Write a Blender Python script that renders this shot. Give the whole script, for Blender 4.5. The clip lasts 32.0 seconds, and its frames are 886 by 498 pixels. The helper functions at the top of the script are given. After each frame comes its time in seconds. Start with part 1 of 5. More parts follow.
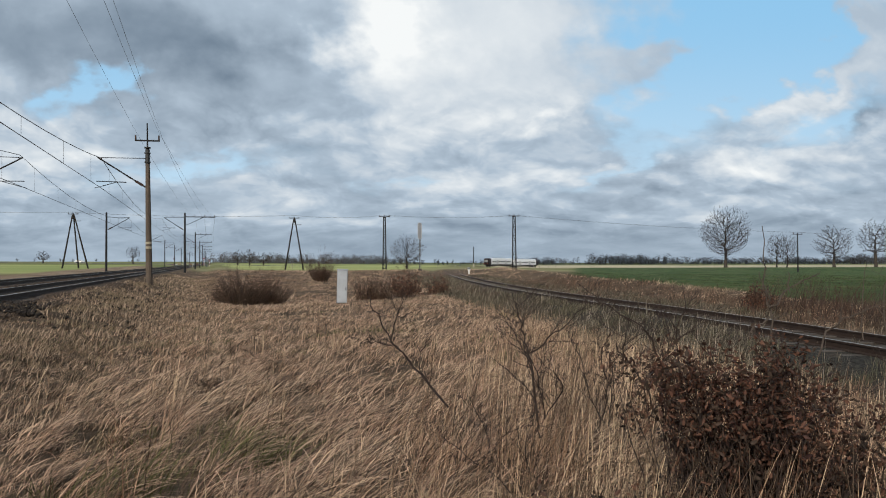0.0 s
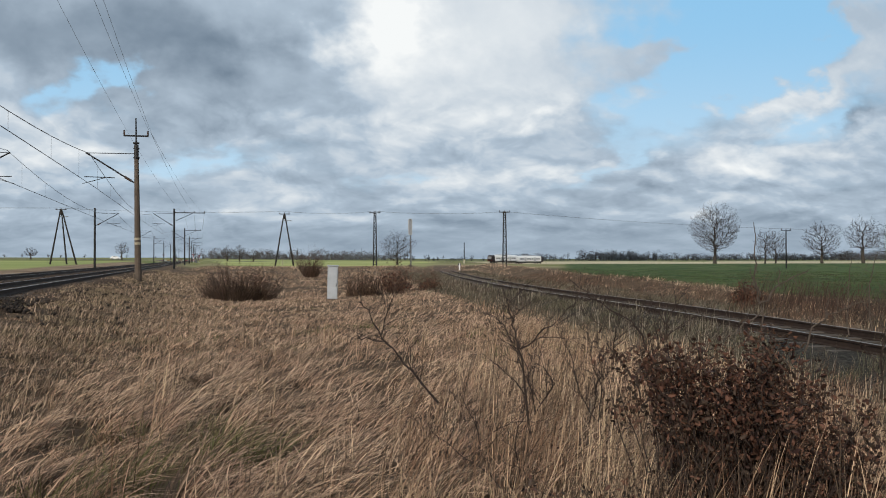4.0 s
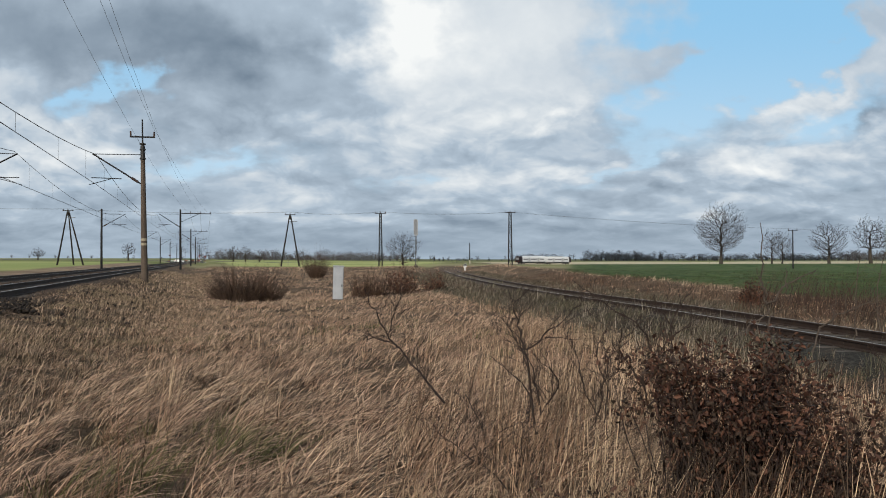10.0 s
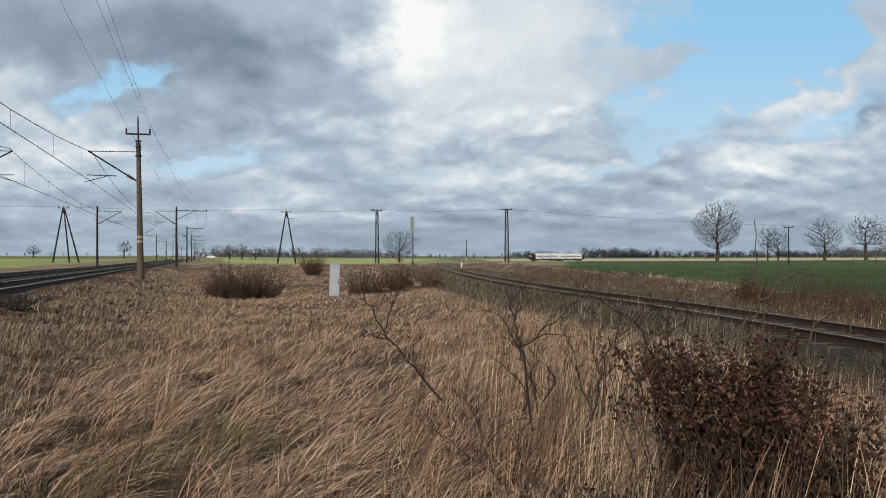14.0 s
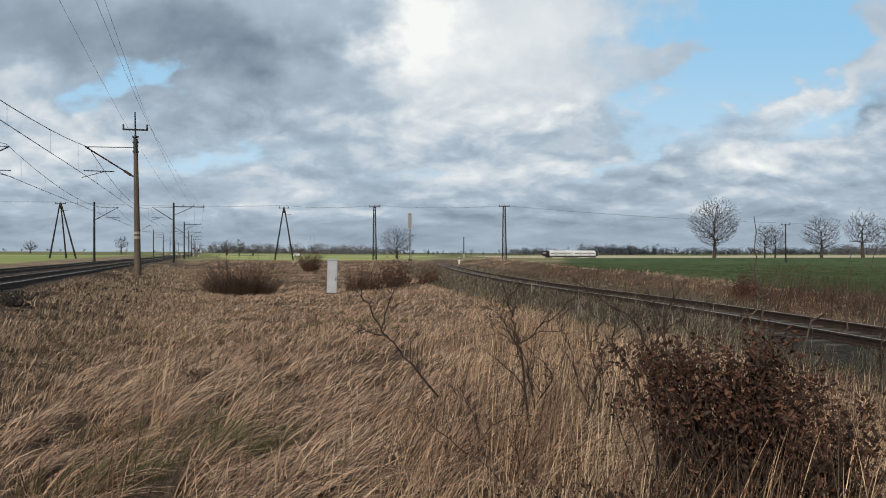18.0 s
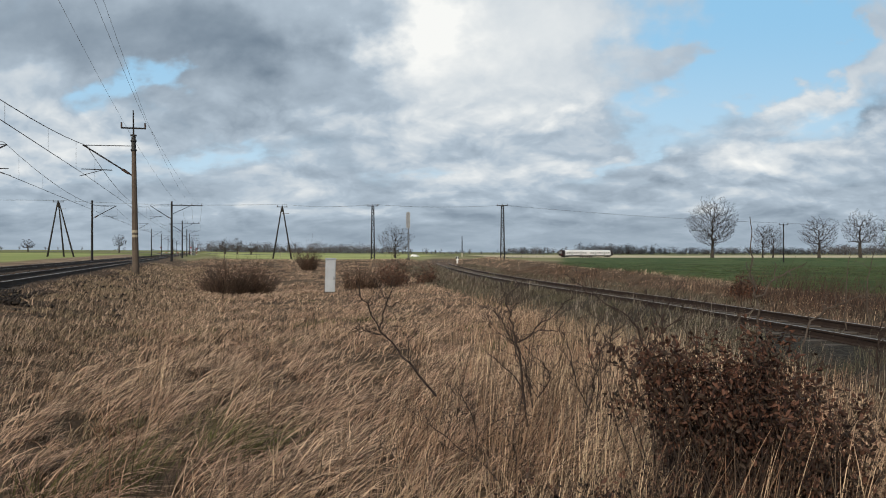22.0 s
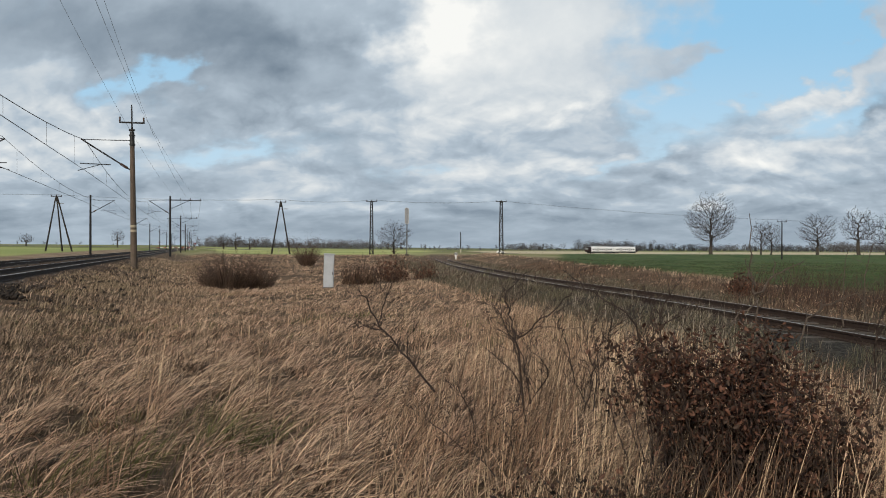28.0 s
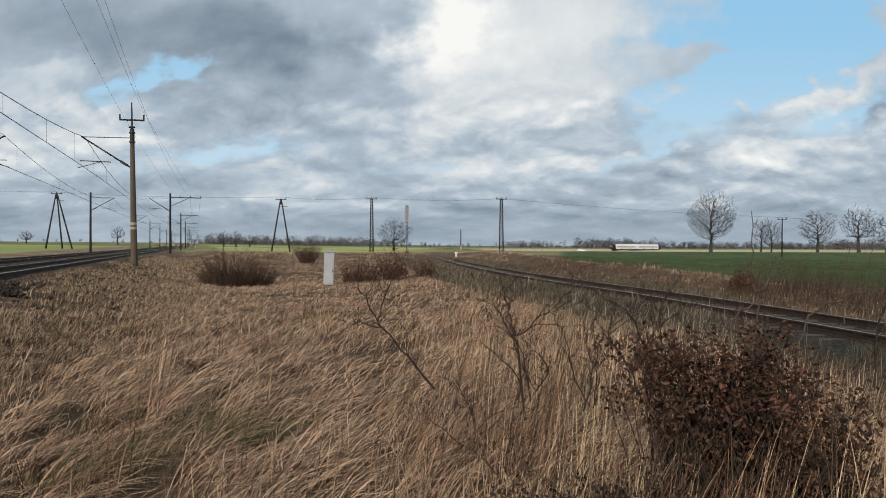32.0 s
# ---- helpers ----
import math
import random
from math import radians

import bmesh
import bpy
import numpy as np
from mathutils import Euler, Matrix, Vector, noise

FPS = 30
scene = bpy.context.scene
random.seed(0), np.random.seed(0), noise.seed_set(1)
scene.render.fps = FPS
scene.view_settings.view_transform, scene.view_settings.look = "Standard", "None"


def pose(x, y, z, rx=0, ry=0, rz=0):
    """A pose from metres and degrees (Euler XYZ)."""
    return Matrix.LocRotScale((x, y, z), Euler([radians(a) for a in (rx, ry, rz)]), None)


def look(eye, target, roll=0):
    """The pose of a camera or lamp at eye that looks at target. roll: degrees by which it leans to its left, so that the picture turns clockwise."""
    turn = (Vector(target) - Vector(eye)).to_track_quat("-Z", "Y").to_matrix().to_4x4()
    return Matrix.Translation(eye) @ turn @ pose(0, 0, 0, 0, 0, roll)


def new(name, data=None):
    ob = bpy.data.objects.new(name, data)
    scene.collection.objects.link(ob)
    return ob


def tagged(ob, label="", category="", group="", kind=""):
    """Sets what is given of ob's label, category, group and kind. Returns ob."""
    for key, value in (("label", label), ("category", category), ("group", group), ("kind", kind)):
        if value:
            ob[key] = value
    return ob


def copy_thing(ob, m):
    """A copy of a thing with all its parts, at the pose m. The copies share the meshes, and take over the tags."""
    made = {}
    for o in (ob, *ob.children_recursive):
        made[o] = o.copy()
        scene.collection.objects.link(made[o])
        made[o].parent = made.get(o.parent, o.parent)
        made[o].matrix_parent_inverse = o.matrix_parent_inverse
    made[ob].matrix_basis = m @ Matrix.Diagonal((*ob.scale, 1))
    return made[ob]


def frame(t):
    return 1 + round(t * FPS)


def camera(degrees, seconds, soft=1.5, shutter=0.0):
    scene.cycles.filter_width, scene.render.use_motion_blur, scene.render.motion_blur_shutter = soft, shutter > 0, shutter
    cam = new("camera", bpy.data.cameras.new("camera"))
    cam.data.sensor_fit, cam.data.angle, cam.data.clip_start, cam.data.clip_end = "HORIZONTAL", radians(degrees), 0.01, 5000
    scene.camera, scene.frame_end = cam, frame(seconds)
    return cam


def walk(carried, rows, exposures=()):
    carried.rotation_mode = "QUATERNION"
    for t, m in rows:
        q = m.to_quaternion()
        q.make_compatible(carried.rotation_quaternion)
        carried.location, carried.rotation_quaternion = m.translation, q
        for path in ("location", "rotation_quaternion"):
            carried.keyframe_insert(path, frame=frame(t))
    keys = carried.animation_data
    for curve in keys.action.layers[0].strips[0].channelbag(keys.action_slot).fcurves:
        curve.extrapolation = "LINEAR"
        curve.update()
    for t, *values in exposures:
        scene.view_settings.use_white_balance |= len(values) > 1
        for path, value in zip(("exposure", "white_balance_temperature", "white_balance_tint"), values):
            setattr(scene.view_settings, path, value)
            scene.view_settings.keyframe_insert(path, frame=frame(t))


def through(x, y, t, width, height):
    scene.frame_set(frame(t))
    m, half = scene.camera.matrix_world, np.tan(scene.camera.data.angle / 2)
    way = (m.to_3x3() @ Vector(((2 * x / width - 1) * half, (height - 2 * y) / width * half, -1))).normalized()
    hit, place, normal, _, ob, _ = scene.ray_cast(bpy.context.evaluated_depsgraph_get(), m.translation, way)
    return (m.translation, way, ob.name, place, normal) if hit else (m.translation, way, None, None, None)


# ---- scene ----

EYE = (0.0, 0.0, 1.6)
# seconds, turn to the right, tilt up, lean (degrees)
AIM = [
    (0.0, -0.72, 1.07, -0.16), (0.5, -0.68, 0.95, -0.16), (1.0, -0.47, 0.98, -0.09), (1.5, -0.24, 1.12, -0.10), (2.0, -0.10, 0.94, -0.04),
    (2.5, -0.11, 0.80, -0.02), (3.0, -0.09, 0.69, -0.07), (3.5, 0.03, 0.70, -0.12), (5.5, -0.08, 1.05, -0.25), (6.0, -0.19, 1.07, -0.18),
    (6.5, -0.25, 1.03, -0.14), (7.0, -0.15, 0.92, -0.19), (7.5, -0.34, 0.90, -0.20), (8.0, -0.41, 0.87, -0.15), (8.5, -0.50, 0.80, -0.08),
    (9.0, -0.46, 0.77, -0.09), (9.5, -0.46, 0.84, -0.10), (10.0, -0.41, 0.80, -0.18), (10.5, -0.61, 0.72, -0.21), (11.0, -0.48, 0.67, -0.21),
    (11.5, -0.42, 0.64, -0.23), (12.0, -0.32, 0.59, -0.26), (12.5, -0.26, 0.64, -0.25), (13.0, -0.23, 0.67, -0.24), (13.5, -0.26, 0.66, -0.28),
    (14.0, -0.14, 0.57, -0.24), (14.5, -0.11, 0.53, -0.29), (16.5, 0.00, 0.29, -0.24), (17.0, -0.01, 0.34, -0.17), (17.5, 0.02, 0.34, -0.17),
    (18.0, 0.05, 0.30, -0.12), (18.5, -0.07, 0.34, -0.16), (19.0, 0.00, 0.36, -0.08), (19.5, 0.12, 0.43, 0.03), (20.0, 0.14, 0.46, 0.07),
    (20.5, 0.22, 0.44, 0.09), (21.0, 0.17, 0.46, 0.05), (21.5, 0.23, 0.32, -0.01), (22.0, 0.19, 0.24, 0.00), (22.5, 0.23, 0.13, -0.04),
    (23.0, 0.25, 0.06, -0.04), (23.5, 0.29, 0.01, 0.07), (24.0, 0.26, 0.05, 0.08), (24.5, 0.25, -0.05, 0.13), (25.0, 0.26, -0.10, 0.18),
    (25.5, 0.37, -0.09, 0.22), (27.5, 0.36, -0.08, 0.17), (28.0, 0.30, -0.09, 0.20), (28.5, 0.36, -0.11, 0.14), (29.0, 0.37, -0.11, 0.13),
    (29.5, 0.18, -0.35, 0.06), (30.0, 0.23, -0.35, 0.07), (30.5, 0.24, -0.26, 0.14), (31.0, 0.23, -0.18, 0.13), (31.5, 0.30, -0.23, 0.21),
    (32.0, 0.29, -0.29, 0.21),
]
cam = camera(62.57, 32.0, soft=1.0)


def aim(yaw, pitch, lean):
    a, b = radians(yaw), radians(pitch)
    way = Vector((math.sin(a) * math.cos(b), math.cos(a) * math.cos(b), math.sin(b)))
    return look(EYE, Vector(EYE) + way, lean)


walk(cam, [(t, aim(a, b, c)) for t, a, b, c in AIM], [(0.0, 0.0, 6380, 10), (14.0, 0.0, 6470, 10), (32.0, 0.0, 6620, 10)])


# ---- light ----
SUN_AZ, SUN_EL = radians(-160.0), radians(27.0)
world = bpy.data.worlds.new("world")
scene.world = world
world.use_nodes = True
wn = world.node_tree
sky = wn.nodes.new("ShaderNodeTexSky")
sky.sky_type, sky.sun_disc = "NISHITA", False
sky.sun_elevation, sky.sun_rotation = SUN_EL, SUN_AZ
wn.links.new(sky.outputs[0], wn.nodes["Background"].inputs[0])
wn.nodes["Background"].inputs[1].default_value = 0.05
sun = new("sun", bpy.data.lights.new("sun", "SUN"))
sun.data.energy, sun.data.angle, sun.data.color = 3.1, radians(2), (1.0, 0.93, 0.82)
to_sun = Vector((math.sin(SUN_AZ) * math.cos(SUN_EL), math.cos(SUN_AZ) * math.cos(SUN_EL), math.sin(SUN_EL)))
sun.matrix_world = look((0, 0, 60), Vector((0, 0, 60)) - to_sun)


# ---- node helpers ----
class Nodes:
    """Short hand for wiring a node tree."""

    def __init__(self, name):
        self.mat = bpy.data.materials.new(name)
        self.mat.use_nodes = True
        self.t = self.mat.node_tree
        self.t.nodes.clear()
        self.out = self.t.nodes.new("ShaderNodeOutputMaterial")

    def put(self, sock, v):
        if isinstance(v, bpy.types.NodeSocket):
            self.t.links.new(v, sock)
        elif isinstance(v, tuple) and len(v) == 3 and sock.type == "RGBA":
            sock.default_value = (*v, 1)
        else:
            sock.default_value = v

    def math(self, op, a, b=0.0, c=0.0, clamp=False):
        n = self.t.nodes.new("ShaderNodeMath")
        n.operation, n.use_clamp = op, clamp
        for i, v in enumerate((a, b, c)):
            self.put(n.inputs[i], v)
        return n.outputs[0]

    def add(self, a, b):
        return self.math("ADD", a, b)

    def mul(self, a, b):
        return self.math("MULTIPLY", a, b)

    def sub(self, a, b):
        return self.math("SUBTRACT", a, b)

    def ramp(self, v, lo, hi, a=0.0, b=1.0, smooth=True):
        n = self.t.nodes.new("ShaderNodeMapRange")
        n.interpolation_type = "SMOOTHSTEP" if smooth else "LINEAR"
        for i, w in enumerate((v, lo, hi, a, b)):
            self.put(n.inputs[i], w)
        return n.outputs[0]

    def mix(self, f, a, b, mode="MIX"):
        n = self.t.nodes.new("ShaderNodeMix")
        n.data_type, n.blend_type = "RGBA", mode
        self.put(n.inputs[0], f)
        self.put(n.inputs[6], a)
        self.put(n.inputs[7], b)
        return n.outputs[2]

    def noise(self, scale, detail=3.0, rough=0.55, vec=None, warp=0.0, dims="3D"):
        n = self.t.nodes.new("ShaderNodeTexNoise")
        n.noise_dimensions = dims
        n.inputs["Scale"].default_value = scale
        n.inputs["Detail"].default_value = detail
        n.inputs["Roughness"].default_value = rough
        n.inputs["Distortion"].default_value = warp
        if vec is not None:
            self.put(n.inputs["Vector"], vec)
        return n.outputs[0]

    def place(self):
        return self.t.nodes.new("ShaderNodeNewGeometry").outputs["Position"]

    def island(self):
        return self.t.nodes.new("ShaderNodeNewGeometry").outputs["Random Per Island"]

    def chance(self):
        return self.t.nodes.new("ShaderNodeObjectInfo").outputs["Random"]

    def local(self):
        return self.t.nodes.new("ShaderNodeTexCoord").outputs["Object"]

    def attr(self, name):
        n = self.t.nodes.new("ShaderNodeAttribute")
        n.attribute_name = name
        return n.outputs["Fac"]

    def comb(self, x, y, z=0.0):
        n = self.t.nodes.new("ShaderNodeCombineXYZ")
        for i, v in enumerate((x, y, z)):
            self.put(n.inputs[i], v)
        return n.outputs[0]

    def split(self, v):
        n = self.t.nodes.new("ShaderNodeSeparateXYZ")
        self.put(n.inputs[0], v)
        return n.outputs

    def surface(self, colour, rough=0.8, metal=0.0, bump=None, depth=0.01, strength=0.6, through=0.0, spec=0.3):
        n = self.t.nodes.new("ShaderNodeBsdfPrincipled")
        self.put(n.inputs["Base Color"], colour)
        self.put(n.inputs["Roughness"], rough)
        self.put(n.inputs["Metallic"], metal)
        self.put(n.inputs["Specular IOR Level"], spec)
        if bump is not None:
            b = self.t.nodes.new("ShaderNodeBump")
            b.inputs["Strength"].default_value, b.inputs["Distance"].default_value = strength, depth
            self.put(b.inputs["Height"], bump)
            self.put(n.inputs["Normal"], b.outputs[0])
        shader = n.outputs[0]
        if through:
            leaf = self.t.nodes.new("ShaderNodeBsdfTranslucent")
            self.put(leaf.inputs[0], colour)
            m = self.t.nodes.new("ShaderNodeMixShader")
            m.inputs[0].default_value = through
            self.t.links.new(shader, m.inputs[1])
            self.t.links.new(leaf.outputs[0], m.inputs[2])
            shader = m.outputs[0]
        self.t.links.new(shader, self.out.inputs[0])
        return self.mat


def worn(name, a, b, scale, rough=0.8, metal=0.0, fine=12.0, depth=0.004, stain=None, amount=0.4):
    """A worn solid surface: two tones by broad noise, finer grain, an optional stain colour."""
    n = Nodes(name)
    v = n.local()
    big, small = n.noise(scale, 4, 0.6, v), n.noise(scale * fine, 3, 0.6, v)
    col = n.mix(n.ramp(n.add(n.mul(big, 0.7), n.mul(small, 0.3)), 0.35, 0.65), a, b)
    if stain:
        col = n.mix(n.mul(n.ramp(n.noise(scale * 2.3, 5, 0.65, v, 0.5), 0.5, 0.72), amount), col, stain)
    return n.surface(col, n.ramp(small, 0.2, 0.8, rough - 0.1, min(1, rough + 0.1)), metal, n.add(small, big), depth)


def stems(name, a, b, c, red=0.3, through=0.25, rough=0.75, spec=0.25):
    """Dry stalks: each one its own tone, with broad patches over the ground."""
    n = Nodes(name)
    r = n.island()
    p = n.place()
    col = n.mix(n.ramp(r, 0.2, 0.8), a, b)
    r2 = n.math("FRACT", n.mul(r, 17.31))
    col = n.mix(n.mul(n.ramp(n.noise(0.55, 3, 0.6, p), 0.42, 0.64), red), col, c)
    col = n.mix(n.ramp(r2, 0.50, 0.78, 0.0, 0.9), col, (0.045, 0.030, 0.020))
    return n.surface(col, rough, through=through, spec=spec)


# ---- materials ----
M = {}
M["straw"] = stems("dry_straw", (0.80, 0.575, 0.39), (0.20, 0.122, 0.080), (0.52, 0.33, 0.225), 0.65, 0.10)
M["pale"] = stems("pale_stalks", (0.74, 0.56, 0.37), (0.20, 0.13, 0.083), (0.38, 0.19, 0.112), 0.5, 0.10)
M["grey"] = stems("grey_weeds", (0.27, 0.225, 0.165), (0.05, 0.044, 0.032), (0.10, 0.10, 0.05), 0.5, 0.1)
M["ghost"] = stems("grey_white_stalks", (0.52, 0.45, 0.36), (0.22, 0.18, 0.14), (0.40, 0.30, 0.22), 0.4, 0.1)
M["rust"] = stems("rust_stalks", (0.22, 0.142, 0.095), (0.042, 0.028, 0.02), (0.12, 0.058, 0.036), 0.5, 0.1)
M["moss"] = stems("green_blades", (0.10, 0.125, 0.035), (0.17, 0.16, 0.06), (0.24, 0.18, 0.09), 0.3)
M["verge"] = stems("verge_blades", (0.085, 0.082, 0.048), (0.15, 0.13, 0.09), (0.06, 0.068, 0.034), 0.6, 0.1)
M["crop"] = stems("cereal_blades", (0.068, 0.12, 0.033), (0.036, 0.074, 0.022), (0.11, 0.115, 0.047), 0.5)
M["bank"] = stems("bank_growth", (0.64, 0.47, 0.33), (0.30, 0.212, 0.145), (0.22, 0.19, 0.098), 0.5)
M["thicket"] = stems("thicket_stems", (0.092, 0.055, 0.038), (0.022, 0.015, 0.012), (0.075, 0.036, 0.024), 0.5, 0.08)
M["osier"] = stems("osier_stems", (0.15, 0.098, 0.07), (0.085, 0.06, 0.048), (0.17, 0.09, 0.06), 0.4, 0.05)
# dead brown leaves; the near-black tone paints in shade from inside the bush
M["leaf"] = stems("dead_leaves_and_shade", (0.150, 0.074, 0.047), (0.007, 0.004, 0.003), (0.085, 0.032, 0.019), 0.5, 0.03, 0.65, 0.3)
M["rustleaf"] = stems("rust_leaves", (0.20, 0.085, 0.05), (0.05, 0.024, 0.017), (0.13, 0.05, 0.03), 0.4, 0.1)
M["bark"] = worn("bark", (0.045, 0.037, 0.03), (0.075, 0.063, 0.052), 3, 0.9)
M["twig"] = worn("twig_bark", (0.026, 0.017, 0.014), (0.058, 0.040, 0.032), 20, 0.85)
M["paletwig"] = worn("grey_twig_bark", (0.12, 0.094, 0.075), (0.065, 0.05, 0.04), 20, 0.8)
M["crown"] = worn("crown_twigs", (0.055, 0.045, 0.039), (0.038, 0.032, 0.029), 1, 0.9)
# bare far trees; the pale bluish grey is distance haze put into their colour
M["farwood"] = stems("hazed_far_wood", (0.18, 0.186, 0.204), (0.115, 0.124, 0.142), (0.12, 0.108, 0.105), 0.4, 0.0)
M["concrete"] = worn("mast_concrete", (0.13, 0.10, 0.078), (0.085, 0.068, 0.055), 1.2, 0.9, stain=(0.10, 0.08, 0.06))
M["mast"] = worn("dark_mast", (0.013, 0.014, 0.016), (0.022, 0.022, 0.023), 1.5, 0.75, stain=(0.05, 0.032, 0.022))
M["wood"] = worn("creosoted_wood", (0.018, 0.016, 0.015), (0.032, 0.028, 0.025), 2.5, 0.9)
M["palewood"] = worn("weathered_post", (0.42, 0.38, 0.28), (0.30, 0.27, 0.2), 3, 0.9)
M["steel"] = worn("galvanised_steel", (0.16, 0.165, 0.17), (0.10, 0.10, 0.10), 6, 0.6, 0.5)
M["palegrey"] = worn("pale_grey_paint", (0.24, 0.255, 0.27), (0.18, 0.19, 0.205), 4, 0.6)
M["wire"] = worn("weathered_wire", (0.11, 0.115, 0.12), (0.16, 0.16, 0.16), 2, 0.6, 0.4)
M["glass_insulator"] = worn("brown_porcelain", (0.05, 0.035, 0.03), (0.08, 0.05, 0.04), 9, 0.25)
M["rail"] = worn("rusty_rail", (0.032, 0.020, 0.015), (0.055, 0.035, 0.025), 3, 0.75, 0.2)
M["railtop"] = worn("bright_rail_head", (0.52, 0.49, 0.46), (0.42, 0.38, 0.34), 3, 0.34, 0.8)
M["dulltop"] = worn("dull_rail_head", (0.30, 0.26, 0.22), (0.38, 0.34, 0.30), 3, 0.45, 0.6)
M["sleeper"] = worn("sleeper", (0.06, 0.048, 0.039), (0.11, 0.092, 0.076), 2, 0.9)
M["white"] = worn("white_plastic", (0.43, 0.455, 0.49), (0.36, 0.385, 0.42), 2.5, 0.6, stain=(0.33, 0.33, 0.30), amount=0.5)
M["whitepaint"] = worn("white_paint", (0.80, 0.80, 0.78), (0.70, 0.70, 0.68), 2, 0.5)
M["black"] = worn("black_paint", (0.025, 0.025, 0.025), (0.04, 0.04, 0.04), 4, 0.6)
M["red"] = worn("red_paint", (0.35, 0.03, 0.025), (0.26, 0.03, 0.03), 3, 0.5)
M["maroon"] = worn("maroon_paint", (0.022, 0.010, 0.011), (0.012, 0.008, 0.009), 2, 0.4)
M["window"] = worn("tinted_glazing", (0.16, 0.165, 0.175), (0.20, 0.205, 0.215), 1, 0.08)
M["trainwhite"] = worn("train_white", (0.80, 0.80, 0.79), (0.72, 0.72, 0.71), 0.6, 0.3)
M["trainroof"] = worn("train_roof_grey", (0.42, 0.43, 0.44), (0.34, 0.35, 0.36), 0.6, 0.5)
M["asphalt"] = worn("old_asphalt", (0.085, 0.083, 0.08), (0.06, 0.058, 0.057), 0.2, 0.9, stain=(0.12, 0.11, 0.095))
M["soil"] = worn("dark_soil", (0.045, 0.034, 0.027), (0.02, 0.016, 0.013), 6, 0.95)
M["stone"] = worn("ballast_stone", (0.10, 0.070, 0.050), (0.04, 0.029, 0.022), 5, 0.95, stain=(0.15, 0.09, 0.055))


def ground_material():
    n = Nodes("field_ground")
    p = n.place()
    big, mid, small = n.noise(0.05, 4, 0.6, p), n.noise(0.7, 4, 0.65, p), n.noise(9.0, 4, 0.7, p)
    x, y, z = n.split(p)
    thatch = n.mix(n.ramp(n.add(n.mul(mid, 0.6), n.mul(small, 0.4)), 0.36, 0.64), (0.06, 0.042, 0.028), (0.19, 0.13, 0.08))
    streak = n.noise(0.9, 3, 0.6, n.comb(n.mul(x, 0.35), n.mul(y, 0.05), 0.0))
    green = n.mix(n.ramp(n.add(n.mul(streak, 0.5), n.mul(mid, 0.5)), 0.38, 0.62), (0.032, 0.066, 0.019), (0.085, 0.12, 0.041))
    green = n.mix(n.mul(n.ramp(small, 0.5, 0.7), 0.4), green, (0.10, 0.09, 0.045))
    green = n.mix(n.mul(n.ramp(n.noise(0.16, 4, 0.6, p), 0.48, 0.66), 0.45), green, (0.13, 0.12, 0.055))
    band = n.noise(1.0, 2, 0.5, n.comb(n.mul(x, 0.0012), n.mul(y, 0.011), 0.0))
    far = n.mix(n.ramp(band, 0.42, 0.56), (0.15, 0.17, 0.055), (0.26, 0.23, 0.12))
    far = n.mix(n.ramp(band, 0.56, 0.66), far, (0.09, 0.12, 0.04))
    lime = n.mix(n.ramp(n.noise(0.02, 3, 0.5, p), 0.4, 0.6), (0.38, 0.39, 0.15), (0.27, 0.31, 0.105))
    pale = n.mix(n.ramp(mid, 0.4, 0.6), (0.52, 0.44, 0.30), (0.40, 0.33, 0.215))
    gravel = n.mix(n.ramp(n.noise(22.0, 3, 0.7, p), 0.4, 0.62), (0.065, 0.046, 0.033), (0.20, 0.142, 0.102))
    col = n.mix(n.attr("far"), thatch, far)
    col = n.mix(n.attr("lime"), col, lime)
    col = n.mix(n.attr("green"), col, green)
    col = n.mix(n.attr("pale"), col, pale)
    dry = n.mix(n.ramp(n.add(n.mul(n.noise(0.25, 4, 0.6, p), 0.5), n.mul(small, 0.5)), 0.38, 0.62), (0.17, 0.115, 0.075), (0.36, 0.26, 0.175))
    col = n.mix(n.attr("dry"), col, dry)
    col = n.mix(n.attr("gravel"), col, gravel)
    cinder = n.mix(n.ramp(n.noise(16.0, 4, 0.7, p), 0.4, 0.65), (0.022, 0.02, 0.016), (0.075, 0.068, 0.056))
    col = n.mix(n.mul(n.attr("cinder"), n.ramp(mid, 0.3, 0.5, 0.6, 1.0)), col, cinder)
    return n.surface(col, 0.95, bump=n.add(n.mul(small, 1.0), n.mul(mid, 2.0)), depth=0.06, strength=0.8, spec=0.1)


M["ground"] = ground_material()


# ---- mesh helpers ----
def mesh_np(name, verts, tris, mats):
    """A mesh from numpy arrays of corners and triangles."""
    me = bpy.data.meshes.new(name)
    me.vertices.add(len(verts))
    me.vertices.foreach_set("co", np.asarray(verts, np.float32).ravel())
    me.loops.add(len(tris) * 3)
    me.loops.foreach_set("vertex_index", np.asarray(tris, np.int32).ravel())
    me.polygons.add(len(tris))
    me.polygons.foreach_set("loop_start", np.arange(0, len(tris) * 3, 3, dtype=np.int32))
    me.update(calc_edges=True)
    for m in mats:
        me.materials.append(m)
    return me


def part(name, bm, material, parent=None, label="", smooth=False):
    """Links a bmesh (or a finished mesh) as one object, under parent if there is one."""
    if isinstance(bm, bmesh.types.BMesh):
        me = bpy.data.meshes.new(name)
        bmesh.ops.recalc_face_normals(bm, faces=bm.faces)
        bm.to_mesh(me)
        bm.free()
        me.materials.append(material)
    else:
        me = bm
    if smooth:
        me.polygons.foreach_set("use_smooth", [True] * len(me.polygons))
    ob = new(name, me)
    if parent is not None:
        ob.parent = parent
    if label:
        tagged(ob, label)
    return ob


